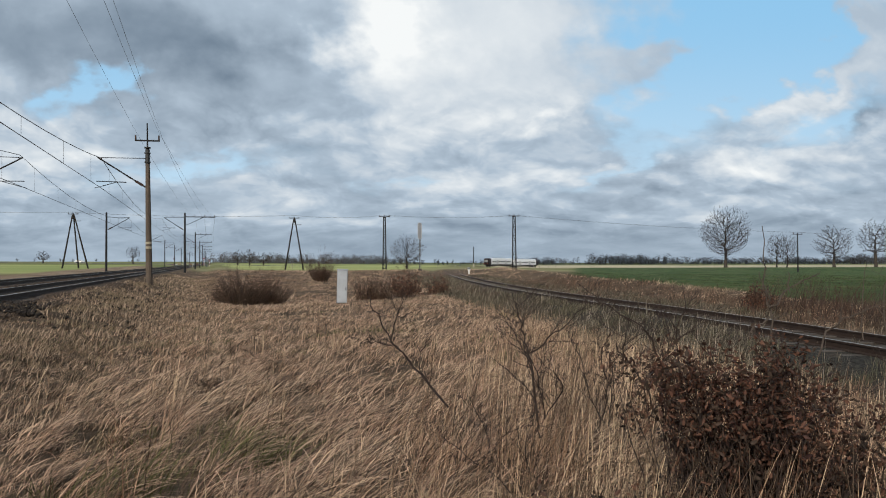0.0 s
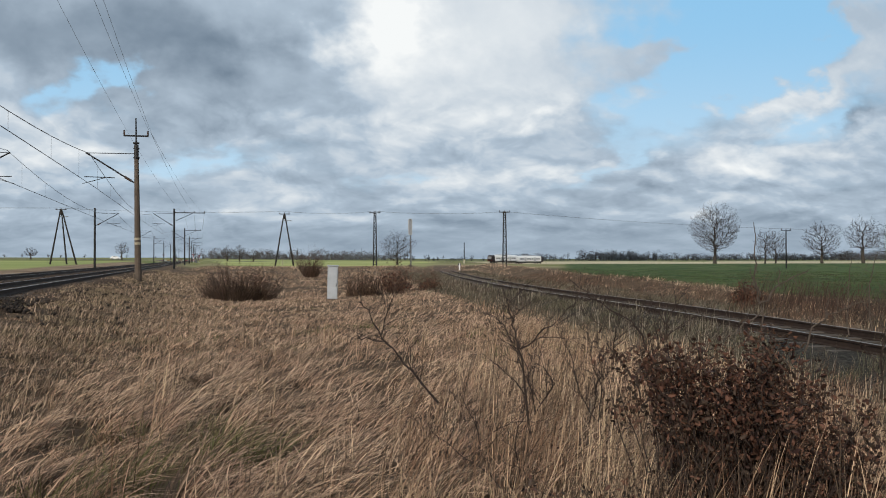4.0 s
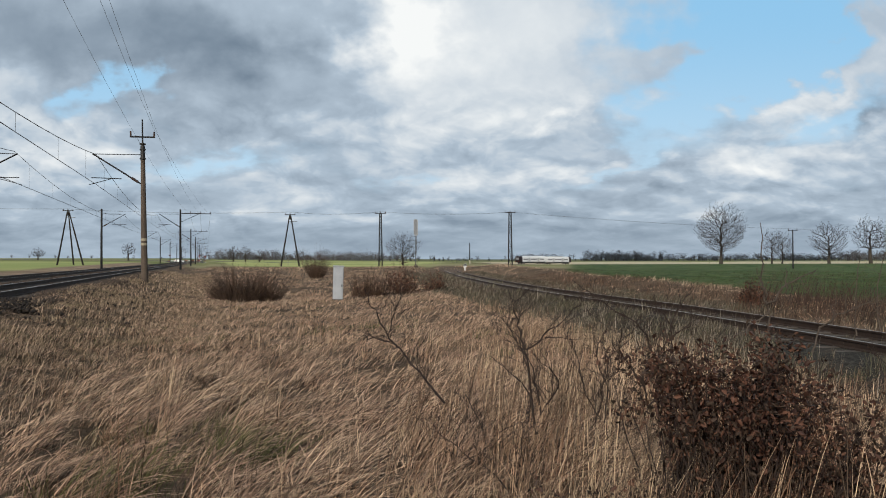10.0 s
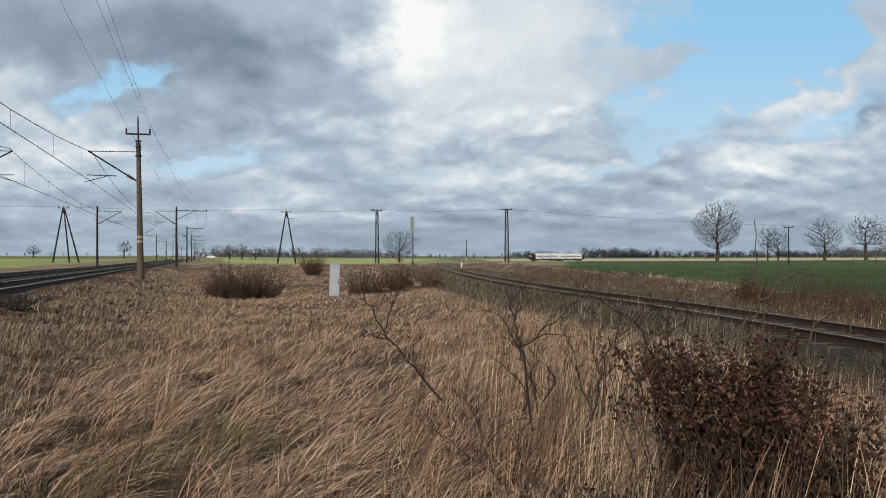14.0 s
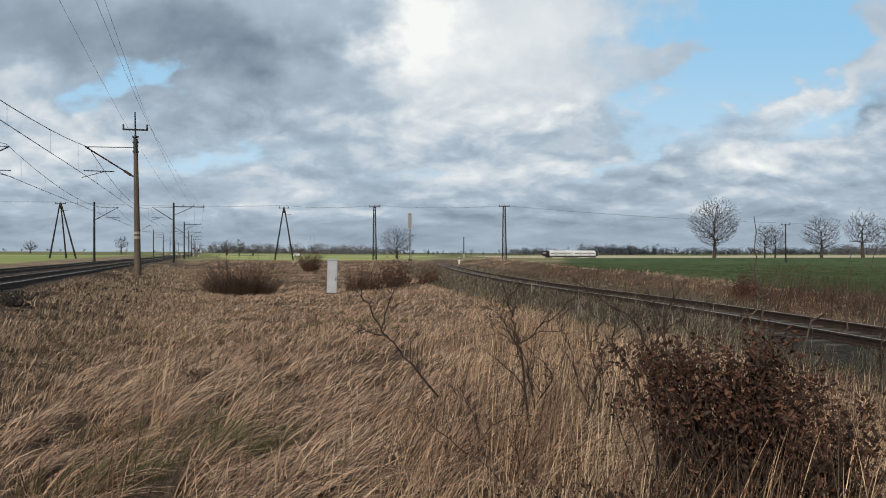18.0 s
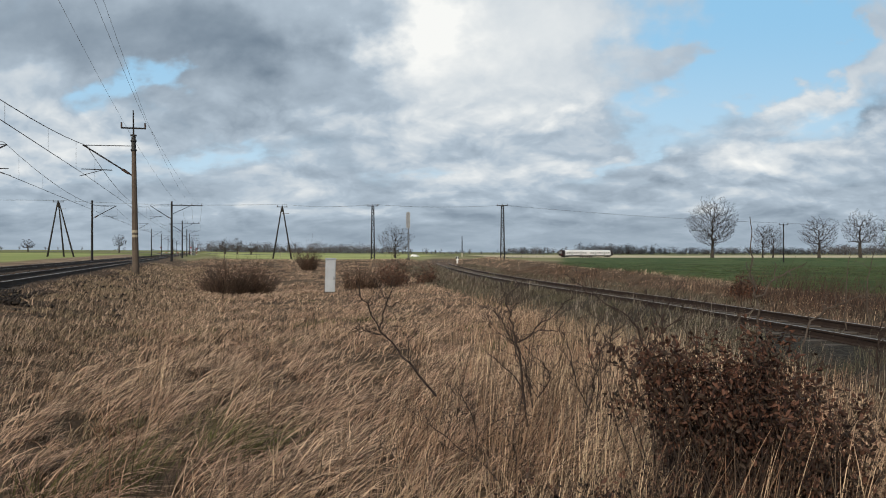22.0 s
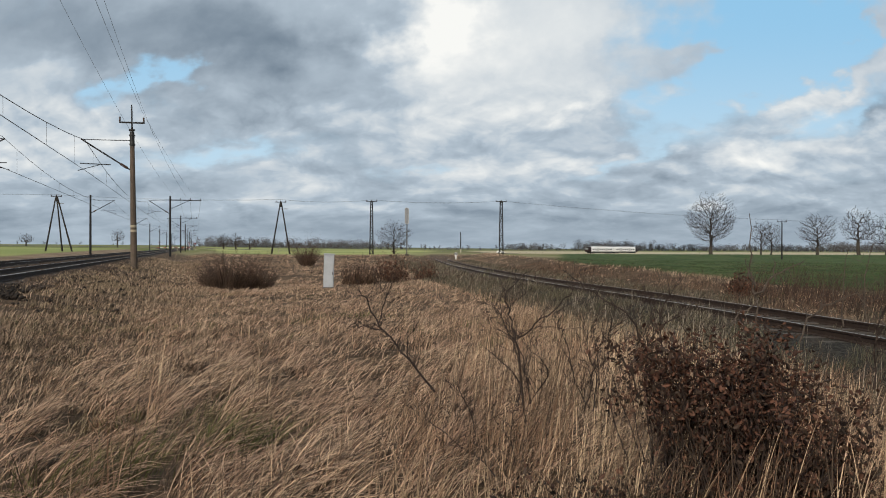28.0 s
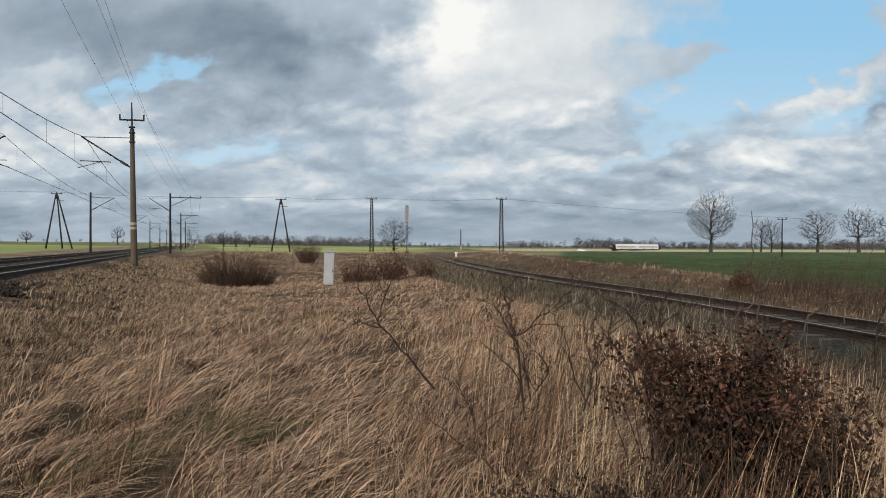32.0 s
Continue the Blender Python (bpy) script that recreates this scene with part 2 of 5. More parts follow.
def empty(name, m, label, category, group="", kind=""):
    ob = new(name)
    ob.matrix_world = m
    ob.empty_display_size = 0.2
    return tagged(ob, label, category, group, kind)


def block(bm, x0, x1, y0, y1, z0, z1, bevel=0.0, m=None):
    made = bmesh.ops.create_cube(bm, size=1.0, matrix=Matrix.LocRotScale(((x0 + x1) / 2, (y0 + y1) / 2, (z0 + z1) / 2), None, (x1 - x0, y1 - y0, z1 - z0)))
    vs = made["verts"]
    if bevel:
        es = list({e for v in vs for e in v.link_edges})
        r = bmesh.ops.bevel(bm, geom=es, offset=bevel, segments=1, affect="EDGES", profile=0.5)
        vs = list({v for f in r["faces"] for v in f.verts} | {v for v in vs if v.is_valid})
    if m is not None:
        bmesh.ops.transform(bm, matrix=m, verts=vs)
    return bm


def rod(bm, a, b, r0, r1=None, sides=8):
    """A tapered bar from a to b."""
    a, b = Vector(a), Vector(b)
    r1 = r0 if r1 is None else r1
    d = (b - a)
    q = d.to_track_quat("Z", "Y").to_matrix()
    rings = []
    for c, r in ((a, r0), (b, r1)):
        rings.append([bm.verts.new(c + q @ Vector((r * math.cos(k * math.tau / sides + 0.4), r * math.sin(k * math.tau / sides + 0.4), 0))) for k in range(sides)])
    for k in range(sides):
        bm.faces.new((rings[0][k], rings[0][(k + 1) % sides], rings[1][(k + 1) % sides], rings[1][k]))
    bm.faces.new(rings[0][::-1])
    bm.faces.new(rings[1])
    return bm


def strand(points, r, sides=4):
    """A wire through points, as a bmesh."""
    bm = bmesh.new()
    last = None
    for i, p in enumerate(points):
        p = Vector(p)
        d = Vector(points[min(i + 1, len(points) - 1)]) - Vector(points[max(i - 1, 0)])
        q = d.to_track_quat("Z", "Y").to_matrix()
        ring = [bm.verts.new(p + q @ Vector((r * math.cos(k * math.tau / sides), r * math.sin(k * math.tau / sides), 0))) for k in range(sides)]
        if last:
            for k in range(sides):
                bm.faces.new((last[k], last[(k + 1) % sides], ring[(k + 1) % sides], ring[k]))
        last = ring
    return bm


def sag(a, b, drop, n=14):
    a, b = Vector(a), Vector(b)
    return [a.lerp(b, i / n) - Vector((0, 0, 4 * drop * (i / n) * (1 - i / n))) for i in range(n + 1)]


# ---- plan ----
ALONG = Vector((-0.3139, 0.9494, 0))   # the main line runs this way
ASIDE = Vector((-0.9494, -0.3139, 0))  # and lies to this side
RAIL = 0.74                             # its rail heads
NEAR_AXIS, FAR_AXIS = 6.15, 10.15


def main_line(s, l, z):
    return ALONG * s + ASIDE * l + Vector((0, 0, z))


SIDING = [(9.0, 4.0), (8.3, 12.0), (7.0, 23.0), (5.75, 30.0), (4.4, 39.0), (3.0, 52.0), (1.6, 70.0), (0.0, 105.0), (-0.4, 150.0), (1.0, 210.0),
          (2.5, 260.0), (7.0, 303.0), (14.8, 320.0), (31.0, 345.0), (57.0, 375.0), (81.0, 398.0), (97.0, 412.0), (131.0, 439.0), (175.0, 466.0), (270.0, 505.0), (420.0, 540.0)]
SIDE_RAIL = 0.1


def smooth_line(pts, step):
    """Evenly spaced points on a smooth line through pts."""
    p = [np.array(q, float) for q in pts]
    p = [2 * p[0] - p[1]] + p + [2 * p[-1] - p[-2]]
    out = []
    for i in range(1, len(p) - 2):
        a, b, c, d = p[i - 1:i + 3]
        for u in np.linspace(0, 1, 60, endpoint=False):
            out.append(0.5 * (2 * b + (c - a) * u + (2 * a - 5 * b + 4 * c - d) * u * u + (3 * b - a - 3 * c + d) * u ** 3))
    out = np.array(out)
    run = np.concatenate([[0], np.cumsum(np.linalg.norm(np.diff(out, axis=0), axis=1))])
    s = np.arange(0, run[-1], step)
    return np.stack([np.interp(s, run, out[:, 0]), np.interp(s, run, out[:, 1])], 1), s


LINE, LINE_S = smooth_line(SIDING, 1.0)


def siding_off(x, y):
    """Signed distance to the right of the siding's axis, for arrays, within its near 130 m, from the axis' place at that depth."""
    ax = np.interp(y, LINE[:, 1], LINE[:, 0])
    return x - ax


def step01(v, a, b):
    u = np.clip((v - a) / (b - a), 0, 1)
    return u * u * (3 - 2 * u)


def lumps(x, y, w, seed):
    """Cheap smooth unevenness, about -1 to 1."""
    r = np.random.RandomState(seed)
    out = 0
    for k in range(6):
        a, ph, f = r.rand() * 6.28, r.rand() * 6.28, (0.6 + r.rand()) / w
        out = out + np.sin((x * np.cos(a) + y * np.sin(a)) * f * 6.28 + ph)
    return out / 3.2


def tilt(x, y, low=-3.0):
    """The plain falls gently to the right, with a shallow dip where the road runs."""
    return np.clip(-0.0102 * x, low, 3.0) * step01(y, 30, 110) - 1.2 * np.exp(-((y - 355) / 65) ** 2) * step01(x, -150, -10)


def raised(y):
    """How far the branch line stands above the plain on its low embankment by the road."""
    return 0.75 * step01(y, 190, 290) * (1 - step01(y, 300, 430))


def height(x, y):
    x, y = np.asarray(x, float), np.asarray(y, float)
    l = ASIDE.x * x + ASIDE.y * y
    z = (0.05 * lumps(x, y, 5.0, 3) + 0.035 * lumps(x, y, 1.1, 8)) * np.clip(1 - np.hypot(x, y) / 120, 0, 1)
    bank = step01(l, 0.6, 4.7) * 0.54 * (1 - step01(l, 11.6, 15.5))
    z = z + bank * (1 - step01(l, 4.2, 4.8) * 0.02)
    d = siding_off(x, y)
    near = 1 - step01(y, 120, 170)
    z = z - 0.34 * np.exp(-((d + 3.1) / 1.25) ** 2) * near * step01(y, 3, 6)
    z = z * (1 - np.exp(-(d / 1.75) ** 6) * near) + (-0.075) * np.exp(-(d / 1.75) ** 6) * near
    berm = np.exp(-((d - 7.0) / 2.2) ** 2) * step01(y, 22, 45) * (1 - step01(y, 95, 125))
    z = z + berm * (0.45 + 0.35 * step01(y, 50, 80))
    z = z - 0.22 * np.exp(-((x + 8.3) / 3.2) ** 2 - ((y - 32) / 5) ** 2)
    z = z + 0.42 * step01(y, 88, 112) * (1 - step01(y, 190, 240)) * np.exp(-((x - 2) / 16) ** 2)
    level = step01(l, -1.5, 2.5) * (1 - step01(l, 13, 20))   # the main line runs level
    cutting = np.clip(np.exp(-(d / 14.0) ** 4) + 1 - step01(y, 190, 230), 0, 1)
    z = z + (tilt(x, y) * cutting + tilt(x, y, -0.25) * (1 - cutting)) * (1 - level) + raised(y) * np.exp(-(d / 5.0) ** 4)
    far = step01(np.hypot(x, y), 250, 1400)
    z = z + far * np.clip(-x / 1400, -0.35, 1.6) * 4.0 * (1 - level)
    return z


# ---- ground ----
def build_ground():
    radii = [0.0] + [0.8 * 1.032 ** k for k in range(277)]
    angles = sorted(set([round(a, 3) for a in np.arange(-42, 42.01, 0.45)] + [float(a) for a in range(-180, -42, 6)] + [float(a) for a in range(48, 180, 6)]))
    A, R = np.radians(np.array(angles)), np.array(radii)
    x, y = R[:, None] * np.sin(A)[None], R[:, None] * np.cos(A)[None]
    z = height(x, y)
    nr, na = x.shape
    v = np.stack([x.ravel(), y.ravel(), z.ravel()], 1)
    i, j = np.meshgrid(np.arange(nr - 1), np.arange(na), indexing="ij")
    a, b = i * na + j, i * na + (j + 1) % na
    c, d = a + na, b + na
    tris = np.concatenate([np.stack([a, d, c], -1).reshape(-1, 3), np.stack([a, b, d], -1).reshape(-1, 3)])
    me = mesh_np("ground", v, tris, [M["ground"]])
    x, y = x.ravel(), y.ravel()
    l = ASIDE.x * x + ASIDE.y * y
    dd = siding_off(x, y)
    dist = np.hypot(x, y)
    masks = {
        "far": step01(y, 105, 150),
        "lime": step01(l, 18.5, 22.5) * step01(y, 75, 95) * (1 - step01(dist, 235, 275)) + step01(y, 120, 150) * (1 - step01(x, -12, 2)) * (1 - step01(l, -6, -3)) * (1 - step01(dist, 380, 520)),
        "green": step01(dd, 8.0, 9.5) * step01(x - 0.17 * y, -2.0, 1.0) * step01(y, 24, 32) * (1 - step01(y + 0.1 * x, 292, 302)),
        "pale": step01(x, 12, 30) * step01(y + 0.1 * x, 292, 302) * (1 - step01(y + 0.1 * x, 450, 500)),
        "dry": step01(l, 13.5, 15.5) * (1 - step01(l, 19, 23)) * (1 - step01(dist, 200, 260)),
        "cinder": np.exp(-((dd + 1.4) / 2.5) ** 4) * (1 - step01(y, 30, 45)),
        "gravel": np.clip(step01(l, 4.15, 4.6) * (1 - step01(l, 12.0, 12.6)) + 0.95 * np.exp(-(dd / 1.8) ** 6) * (1 - step01(y, 110, 150)), 0, 1),
    }
    for key, w in masks.items():
        at = me.attributes.new(key, "FLOAT", "POINT")
        at.data.foreach_set("value", np.clip(w, 0, 1).astype(np.float32))
    me.polygons.foreach_set("use_smooth", [True] * len(me.polygons))
    tagged(new("ground", me), "flat farmland with dry thatch and green winter crops", "ground", kind="structure")


build_ground()


# ---- clouds ----
SKY_H, SKY_R = 300.0, 4560.0


def cloud_material():
    n = Nodes("broken_clouds")
    x, y, z = n.split(n.local())
    front = n.math("MAXIMUM", y, 40.0)
    u, v = n.math("DIVIDE", x, front), n.math("DIVIDE", z, front)   # slopes to the side and up, seen from below the middle
    lift = n.math("LOGARITHM", n.math("MAXIMUM", n.add(v, 0.115), 0.02), 2.718)

    def plan(du, dv, seed):
        """Cloud-sheet coordinates: cells flatten towards the horizon."""
        return n.comb(n.add(n.mul(u, 2.2), du), n.add(n.mul(lift, 1.15), dv), seed)

    def billow(scale, detail, rough, vec):
        """Heaped round cells."""
        t = n.t.nodes.new("ShaderNodeTexVoronoi")
        t.feature, t.normalize = "SMOOTH_F1", True
        for key, w in (("Scale", scale), ("Detail", detail), ("Roughness", rough), ("Lacunarity", 2.1), ("Smoothness", 0.9)):
            t.inputs[key].default_value = w
        n.put(t.inputs["Vector"], vec)
        return n.sub(1.0, n.mul(t.outputs["Distance"], 1.7))

    bend, bend2 = n.sub(n.noise(2.4, 5, 0.55, plan(0, 0, 0)), 0.5), n.sub(n.noise(2.4, 5, 0.55, plan(7.3, 0, 3.1)), 0.5)
    fray, fray2 = n.sub(n.noise(9.0, 4, 0.5, plan(0, 0, 5.0)), 0.5), n.sub(n.noise(9.0, 4, 0.5, plan(3.3, 0, 8.0)), 0.5)
    flat = n.ramp(v, 0.0, 0.24, 0.12, 1.0)
    u_bent = n.add(u, n.add(n.mul(bend, 0.30), n.mul(fray, 0.17)))
    v_bent = n.add(v, n.mul(n.add(n.mul(bend2, 0.17), n.mul(fray2, 0.08)), flat))

    def puff(cu, cv, ru, rv, lean=0.0):
        """A soft round patch about a place in the sky."""
        a, b = n.sub(u_bent, cu), n.sub(v_bent, cv)
        a2 = n.math("DIVIDE", n.add(a, n.mul(b, lean)), ru)
        b2 = n.math("DIVIDE", n.sub(b, n.mul(a, lean)), rv)
        return n.math("EXPONENT", n.mul(n.add(n.mul(a2, a2), n.mul(b2, b2)), -1.0))

    def total(rows):
        s = None
        for w, *r in rows:
            q = n.mul(puff(*r), w)
            s = q if s is None else n.add(s, q)
        return s

    def swirl(du, dv):
        """The sheet's coordinates, stirred a little so that no cell edge runs straight."""
        return n.comb(n.add(n.add(n.mul(u, 2.2), du), n.mul(bend, 0.28)), n.add(n.add(n.mul(lift, 1.15), dv), n.mul(bend2, 0.22)), 0.7)

    heap, heap_up = billow(3.2, 4.0, 0.55, swirl(0, 0)), billow(3.2, 4.0, 0.55, swirl(0.012, 0.06))
    body = n.noise(2.1, 5, 0.47, swirl(0, 0), 0.1)
    wisp = n.noise(7.0, 4, 0.48, swirl(0, 0), 0.2)
    cover = n.add(n.sub(n.add(n.mul(n.sub(body, 0.5), 0.9), n.mul(n.sub(wisp, 0.5), 0.55)), n.add(total(HOLES), total(WISPS))), 0.62)
    cloud = n.ramp(cover, -0.12, 0.62)
    calm = n.mul(n.ramp(v, 0.18, 0.26, 1.0, 0.24), n.ramp(v, 0.015, 0.06, 0.45, 1.0))
    tone = n.add(total(LIGHTS), total(DARKS))
    tone = n.add(tone, n.mul(n.sub(body, 0.5), n.mul(calm, 0.85)))
    tone = n.add(tone, n.mul(n.sub(heap, 0.5), n.mul(calm, 0.42)))
    tone = n.add(tone, n.mul(n.sub(heap, heap_up), n.mul(calm, 1.25)))
    tone = n.add(tone, n.mul(n.sub(wisp, 0.5), n.mul(calm, 0.45)))
    tone = n.add(tone, n.ramp(v, 0.0, 0.14, 0.03, 0.13))
    shade = n.mix(n.ramp(tone, -0.50, 0.15, smooth=False), (0.150, 0.205, 0.270), (0.445, 0.535, 0.625))
    shade = n.mix(n.ramp(tone, 0.13, 0.72, smooth=False), shade, (0.93, 0.945, 0.93))
    blue = n.mix(n.ramp(v, 0.02, 0.36), (0.56, 0.74, 0.87), (0.29, 0.57, 0.83))
    col = n.mix(cloud, blue, shade)
    e = n.t.nodes.new("ShaderNodeEmission")
    n.put(e.inputs[0], col)
    e.inputs[1].default_value = 1.0
    n.t.links.new(e.outputs[0], n.out.inputs[0])
    return n.mat


# patches of the sky: (weight, aside, up, half width, half height, lean)
# where the blue shows
HOLES = [(1.15, 0.45, 0.315, 0.17, 0.085, -0.1), (0.72, 0.335, 0.205, 0.11, 0.045, 0.3), (0.55, 0.53, 0.172, 0.07, 0.024, 0.3), (0.92, -0.435, 0.222, 0.060, 0.036, 0.5),
         (0.66, -0.325, 0.128, 0.09, 0.015, 0.1), (0.42, -0.034, 0.110, 0.05, 0.010, 0.1), (0.40, 0.235, 0.125, 0.025, 0.035, -0.6)]
# shreds of cloud that close it again
WISPS = [(-0.55, 0.355, 0.268, 0.06, 0.018, 0.1), (-0.55, 0.50, 0.224, 0.11, 0.020, 0.3), (-0.7, 0.60, 0.295, 0.032, 0.05, -0.4), (-0.5, -0.12, 0.29, 0.30, 0.10, 0.0),
         (-0.4, 0.0, 0.045, 0.9, 0.035, 0.0)]
LIGHTS = [(0.48, -0.060, 0.310, 0.075, 0.070, 0.3), (0.32, 0.0, 0.285, 0.17, 0.11, 0.0), (0.20, 0.19, 0.30, 0.10, 0.09, 0.0), (0.22, -0.56, 0.236, 0.09, 0.024, 0.2),
          (0.30, 0.50, 0.222, 0.12, 0.024, 0.3), (0.36, 0.30, 0.135, 0.040, 0.012, 0.2), (0.28, 0.152, 0.118, 0.06, 0.015, 0.0), (0.22, 0.137, 0.188, 0.06, 0.018, 0.3),
          (0.32, 0.46, 0.120, 0.14, 0.022, 0.1), (0.12, -0.50, 0.13, 0.16, 0.02, 0.0)]
DARKS = [(-0.44, -0.30, 0.265, 0.17, 0.065, 0.1), (-0.36, -0.50, 0.320, 0.28, 0.065, 0.0), (-0.12, -0.20, 0.20, 0.14, 0.03, 0.1), (-0.30, 0.284, 0.093, 0.08, 0.018, 0.0),
         (-0.45, 0.59, 0.176, 0.05, 0.022, 0.3), (-0.18, 0.516, 0.08, 0.12, 0.016, 0.0), (-0.16, 0.0, 0.028, 0.9, 0.028, 0.0), (-0.14, 0.04, 0.155, 0.05, 0.02, 0.3)]
M["cloud"] = cloud_material()


def build_clouds():
    """A shallow bowl of cloud over the view, which sinks behind the horizon all round."""
    rs = np.linspace(30, SKY_R + 140, 90)
    an = np.radians(np.arange(-78, 78.1, 2.0))
    x, y = rs[:, None] * np.sin(an)[None], rs[:, None] * np.cos(an)[None]
    z = SKY_H * (1 - (rs[:, None] / SKY_R) ** 2) + 0 * x
    nr, na = x.shape
    i, j = np.meshgrid(np.arange(nr - 1), np.arange(na - 1), indexing="ij")
    a = i * na + j
    tris = np.concatenate([np.stack([a, a + na + 1, a + 1], -1).reshape(-1, 3), np.stack([a, a + na, a + na + 1], -1).reshape(-1, 3)])
    me = mesh_np("cloud_backdrop", np.stack([x.ravel(), y.ravel(), z.ravel()], 1), tris, [M["cloud"]])
    me.polygons.foreach_set("use_smooth", [True] * len(me.polygons))
    ob = tagged(new("cloud_backdrop", me), "grey and white broken clouds drifting before blue sky", "sky", kind="structure")
    ob.location = (0, 0, EYE[2])
    return ob


clouds = build_clouds()


# ---- railways ----
def rail_profile():
    return [(-0.07, -0.17), (0.07, -0.17), (0.07, -0.155), (0.012, -0.135), (0.012, -0.045), (0.036, -0.035), (0.036, -0.003), (0.028, 0.0),
            (-0.028, 0.0), (-0.036, -0.003), (-0.036, -0.035), (-0.012, -0.045), (-0.012, -0.135), (-0.07, -0.155)]


def sweep_rail(name, centre, offset, z, top, parent, sloped=0.0):
    """A rail at a sideways offset from a plan line."""
    prof = rail_profile()
    bm = bmesh.new()
    rings = []
    n = len(centre)
    for i, p in enumerate(centre):
        d = np.array(centre[min(i + 1, n - 1)]) - np.array(centre[max(i - 1, 0)])
        d = d / np.linalg.norm(d)
        side = np.array((d[1], -d[0]))
        zz = z + (float(tilt(p[0], p[1])) + float(raised(p[1]))) * sloped
        rings.append([bm.verts.new((p[0] + side[0] * (offset + a), p[1] + side[1] * (offset + a), zz + b)) for a, b in prof])
    k = len(prof)
    for a, b in zip(rings, rings[1:]):
        for q in range(k):
            f = bm.faces.new((a[q], a[(q + 1) % k], b[(q + 1) % k], b[q]))
            f.material_index = 1 if q in (7,) else 0
    bm.faces.new(rings[0])
    bm.faces.new(rings[-1][::-1])
    ob = part(name, bm, M["rail"], parent)
    ob.data.materials.append(top)
    return ob


def build_track(label, centre, z, top, sleepers, length=2.6, wide=0.24, sloped=0.0):
    tr = empty("railway_track", Matrix.Identity(4), label, "railway track", kind="structure")
    for o in (-0.75, 0.75):
        sweep_rail("rail", centre, o, z, top, tr, sloped)
    bm = block(bmesh.new(), -length / 2, length / 2, -wide / 2, wide / 2, -0.16, 0.0, 0.02)
    me = None
    for p, d in sleepers:
        if me is None:
            ob = part("sleeper", bm, M["sleeper"], tr)
            me = ob.data
        else:
            ob = new("sleeper", me)
            ob.parent = tr
        j = random.uniform
        ob.matrix_local = Matrix.Translation((p[0], p[1], z - 0.165 + j(-0.01, 0.01))) @ Matrix.Rotation(math.atan2(-d[0], d[1]) + j(-0.02, 0.02), 4, "Z")
    return tr


def straight(axis, s0, s1, step):
    return [tuple((ALONG * s + ASIDE * axis)[:2]) for s in np.arange(s0, s1, step)]


for ax, count in ((NEAR_AXIS, 150), (FAR_AXIS, 110)):
    build_track("straight electrified main line track on dark ballast", straight(ax, -15, 900, 15), RAIL, M["railtop"],
                [(tuple((ALONG * (10 + 0.62 * k) + ASIDE * ax)[:2]), tuple(ALONG[:2])) for k in range(count)])
side_pts = [tuple(p) for p in LINE[::2]]
near_pts, near_s = smooth_line(SIDING[:9], 0.62)
build_track("old branch track with rusty rails sunk in dry grass", side_pts, SIDE_RAIL, M["dulltop"],
            [(near_pts[k], near_pts[k + 1] - near_pts[k]) for k in range(2, 150)], 2.5, 0.25, 1.0)


def ballast_stones():
    """Loose stones on the shoulders of both lines."""
    r = np.random.RandomState(5)
    base = np.array([(1, 0, 0), (-1, 0, 0), (0, 1, 0), (0, -1, 0), (0, 0, 1), (0, 0, -1)], float)
    tri = np.array([(0, 2, 4), (2, 1, 4), (1, 3, 4), (3, 0, 4), (2, 0, 5), (1, 2, 5), (3, 1, 5), (0, 3, 5)])
    n = 18000
    s = 8 + 62 * r.rand(n) ** 1.8
    l = np.where(r.rand(n) < 0.75, 3.8 + 1.6 * r.rand(n) ** 0.7, 4.6 + 7.6 * r.rand(n))
    x, y = ALONG.x * s + ASIDE.x * l, ALONG.y * s + ASIDE.y * l
    z = height(x, y)
    size = (0.024 + 0.045 * r.rand(n) ** 3) * (1 + s / 60) * np.where((l < 4.6) & (s < 26) & (r.rand(n) < 0.12), 1.3, 1.0)
    v = base[None] * (0.6 + 0.6 * r.rand(n, 6, 1)) * size[:, None, None] * (1, 1, 0.7)
    a = r.rand(n) * 6.28
    c, q = np.cos(a)[:, None], np.sin(a)[:, None]
    v = np.stack([v[..., 0] * c - v[..., 1] * q, v[..., 0] * q + v[..., 1] * c, v[..., 2]], -1) + np.stack([x, y, z + size * 0.3], 1)[:, None]
    t = tri[None] + (np.arange(n) * 6)[:, None, None]
    tagged(part("ballast", mesh_np("ballast", v.reshape(-1, 3), t.reshape(-1, 3), [M["stone"]]), None), "dark loose ballast stones along the main line", "ballast", kind="stuff")


ballast_stones()


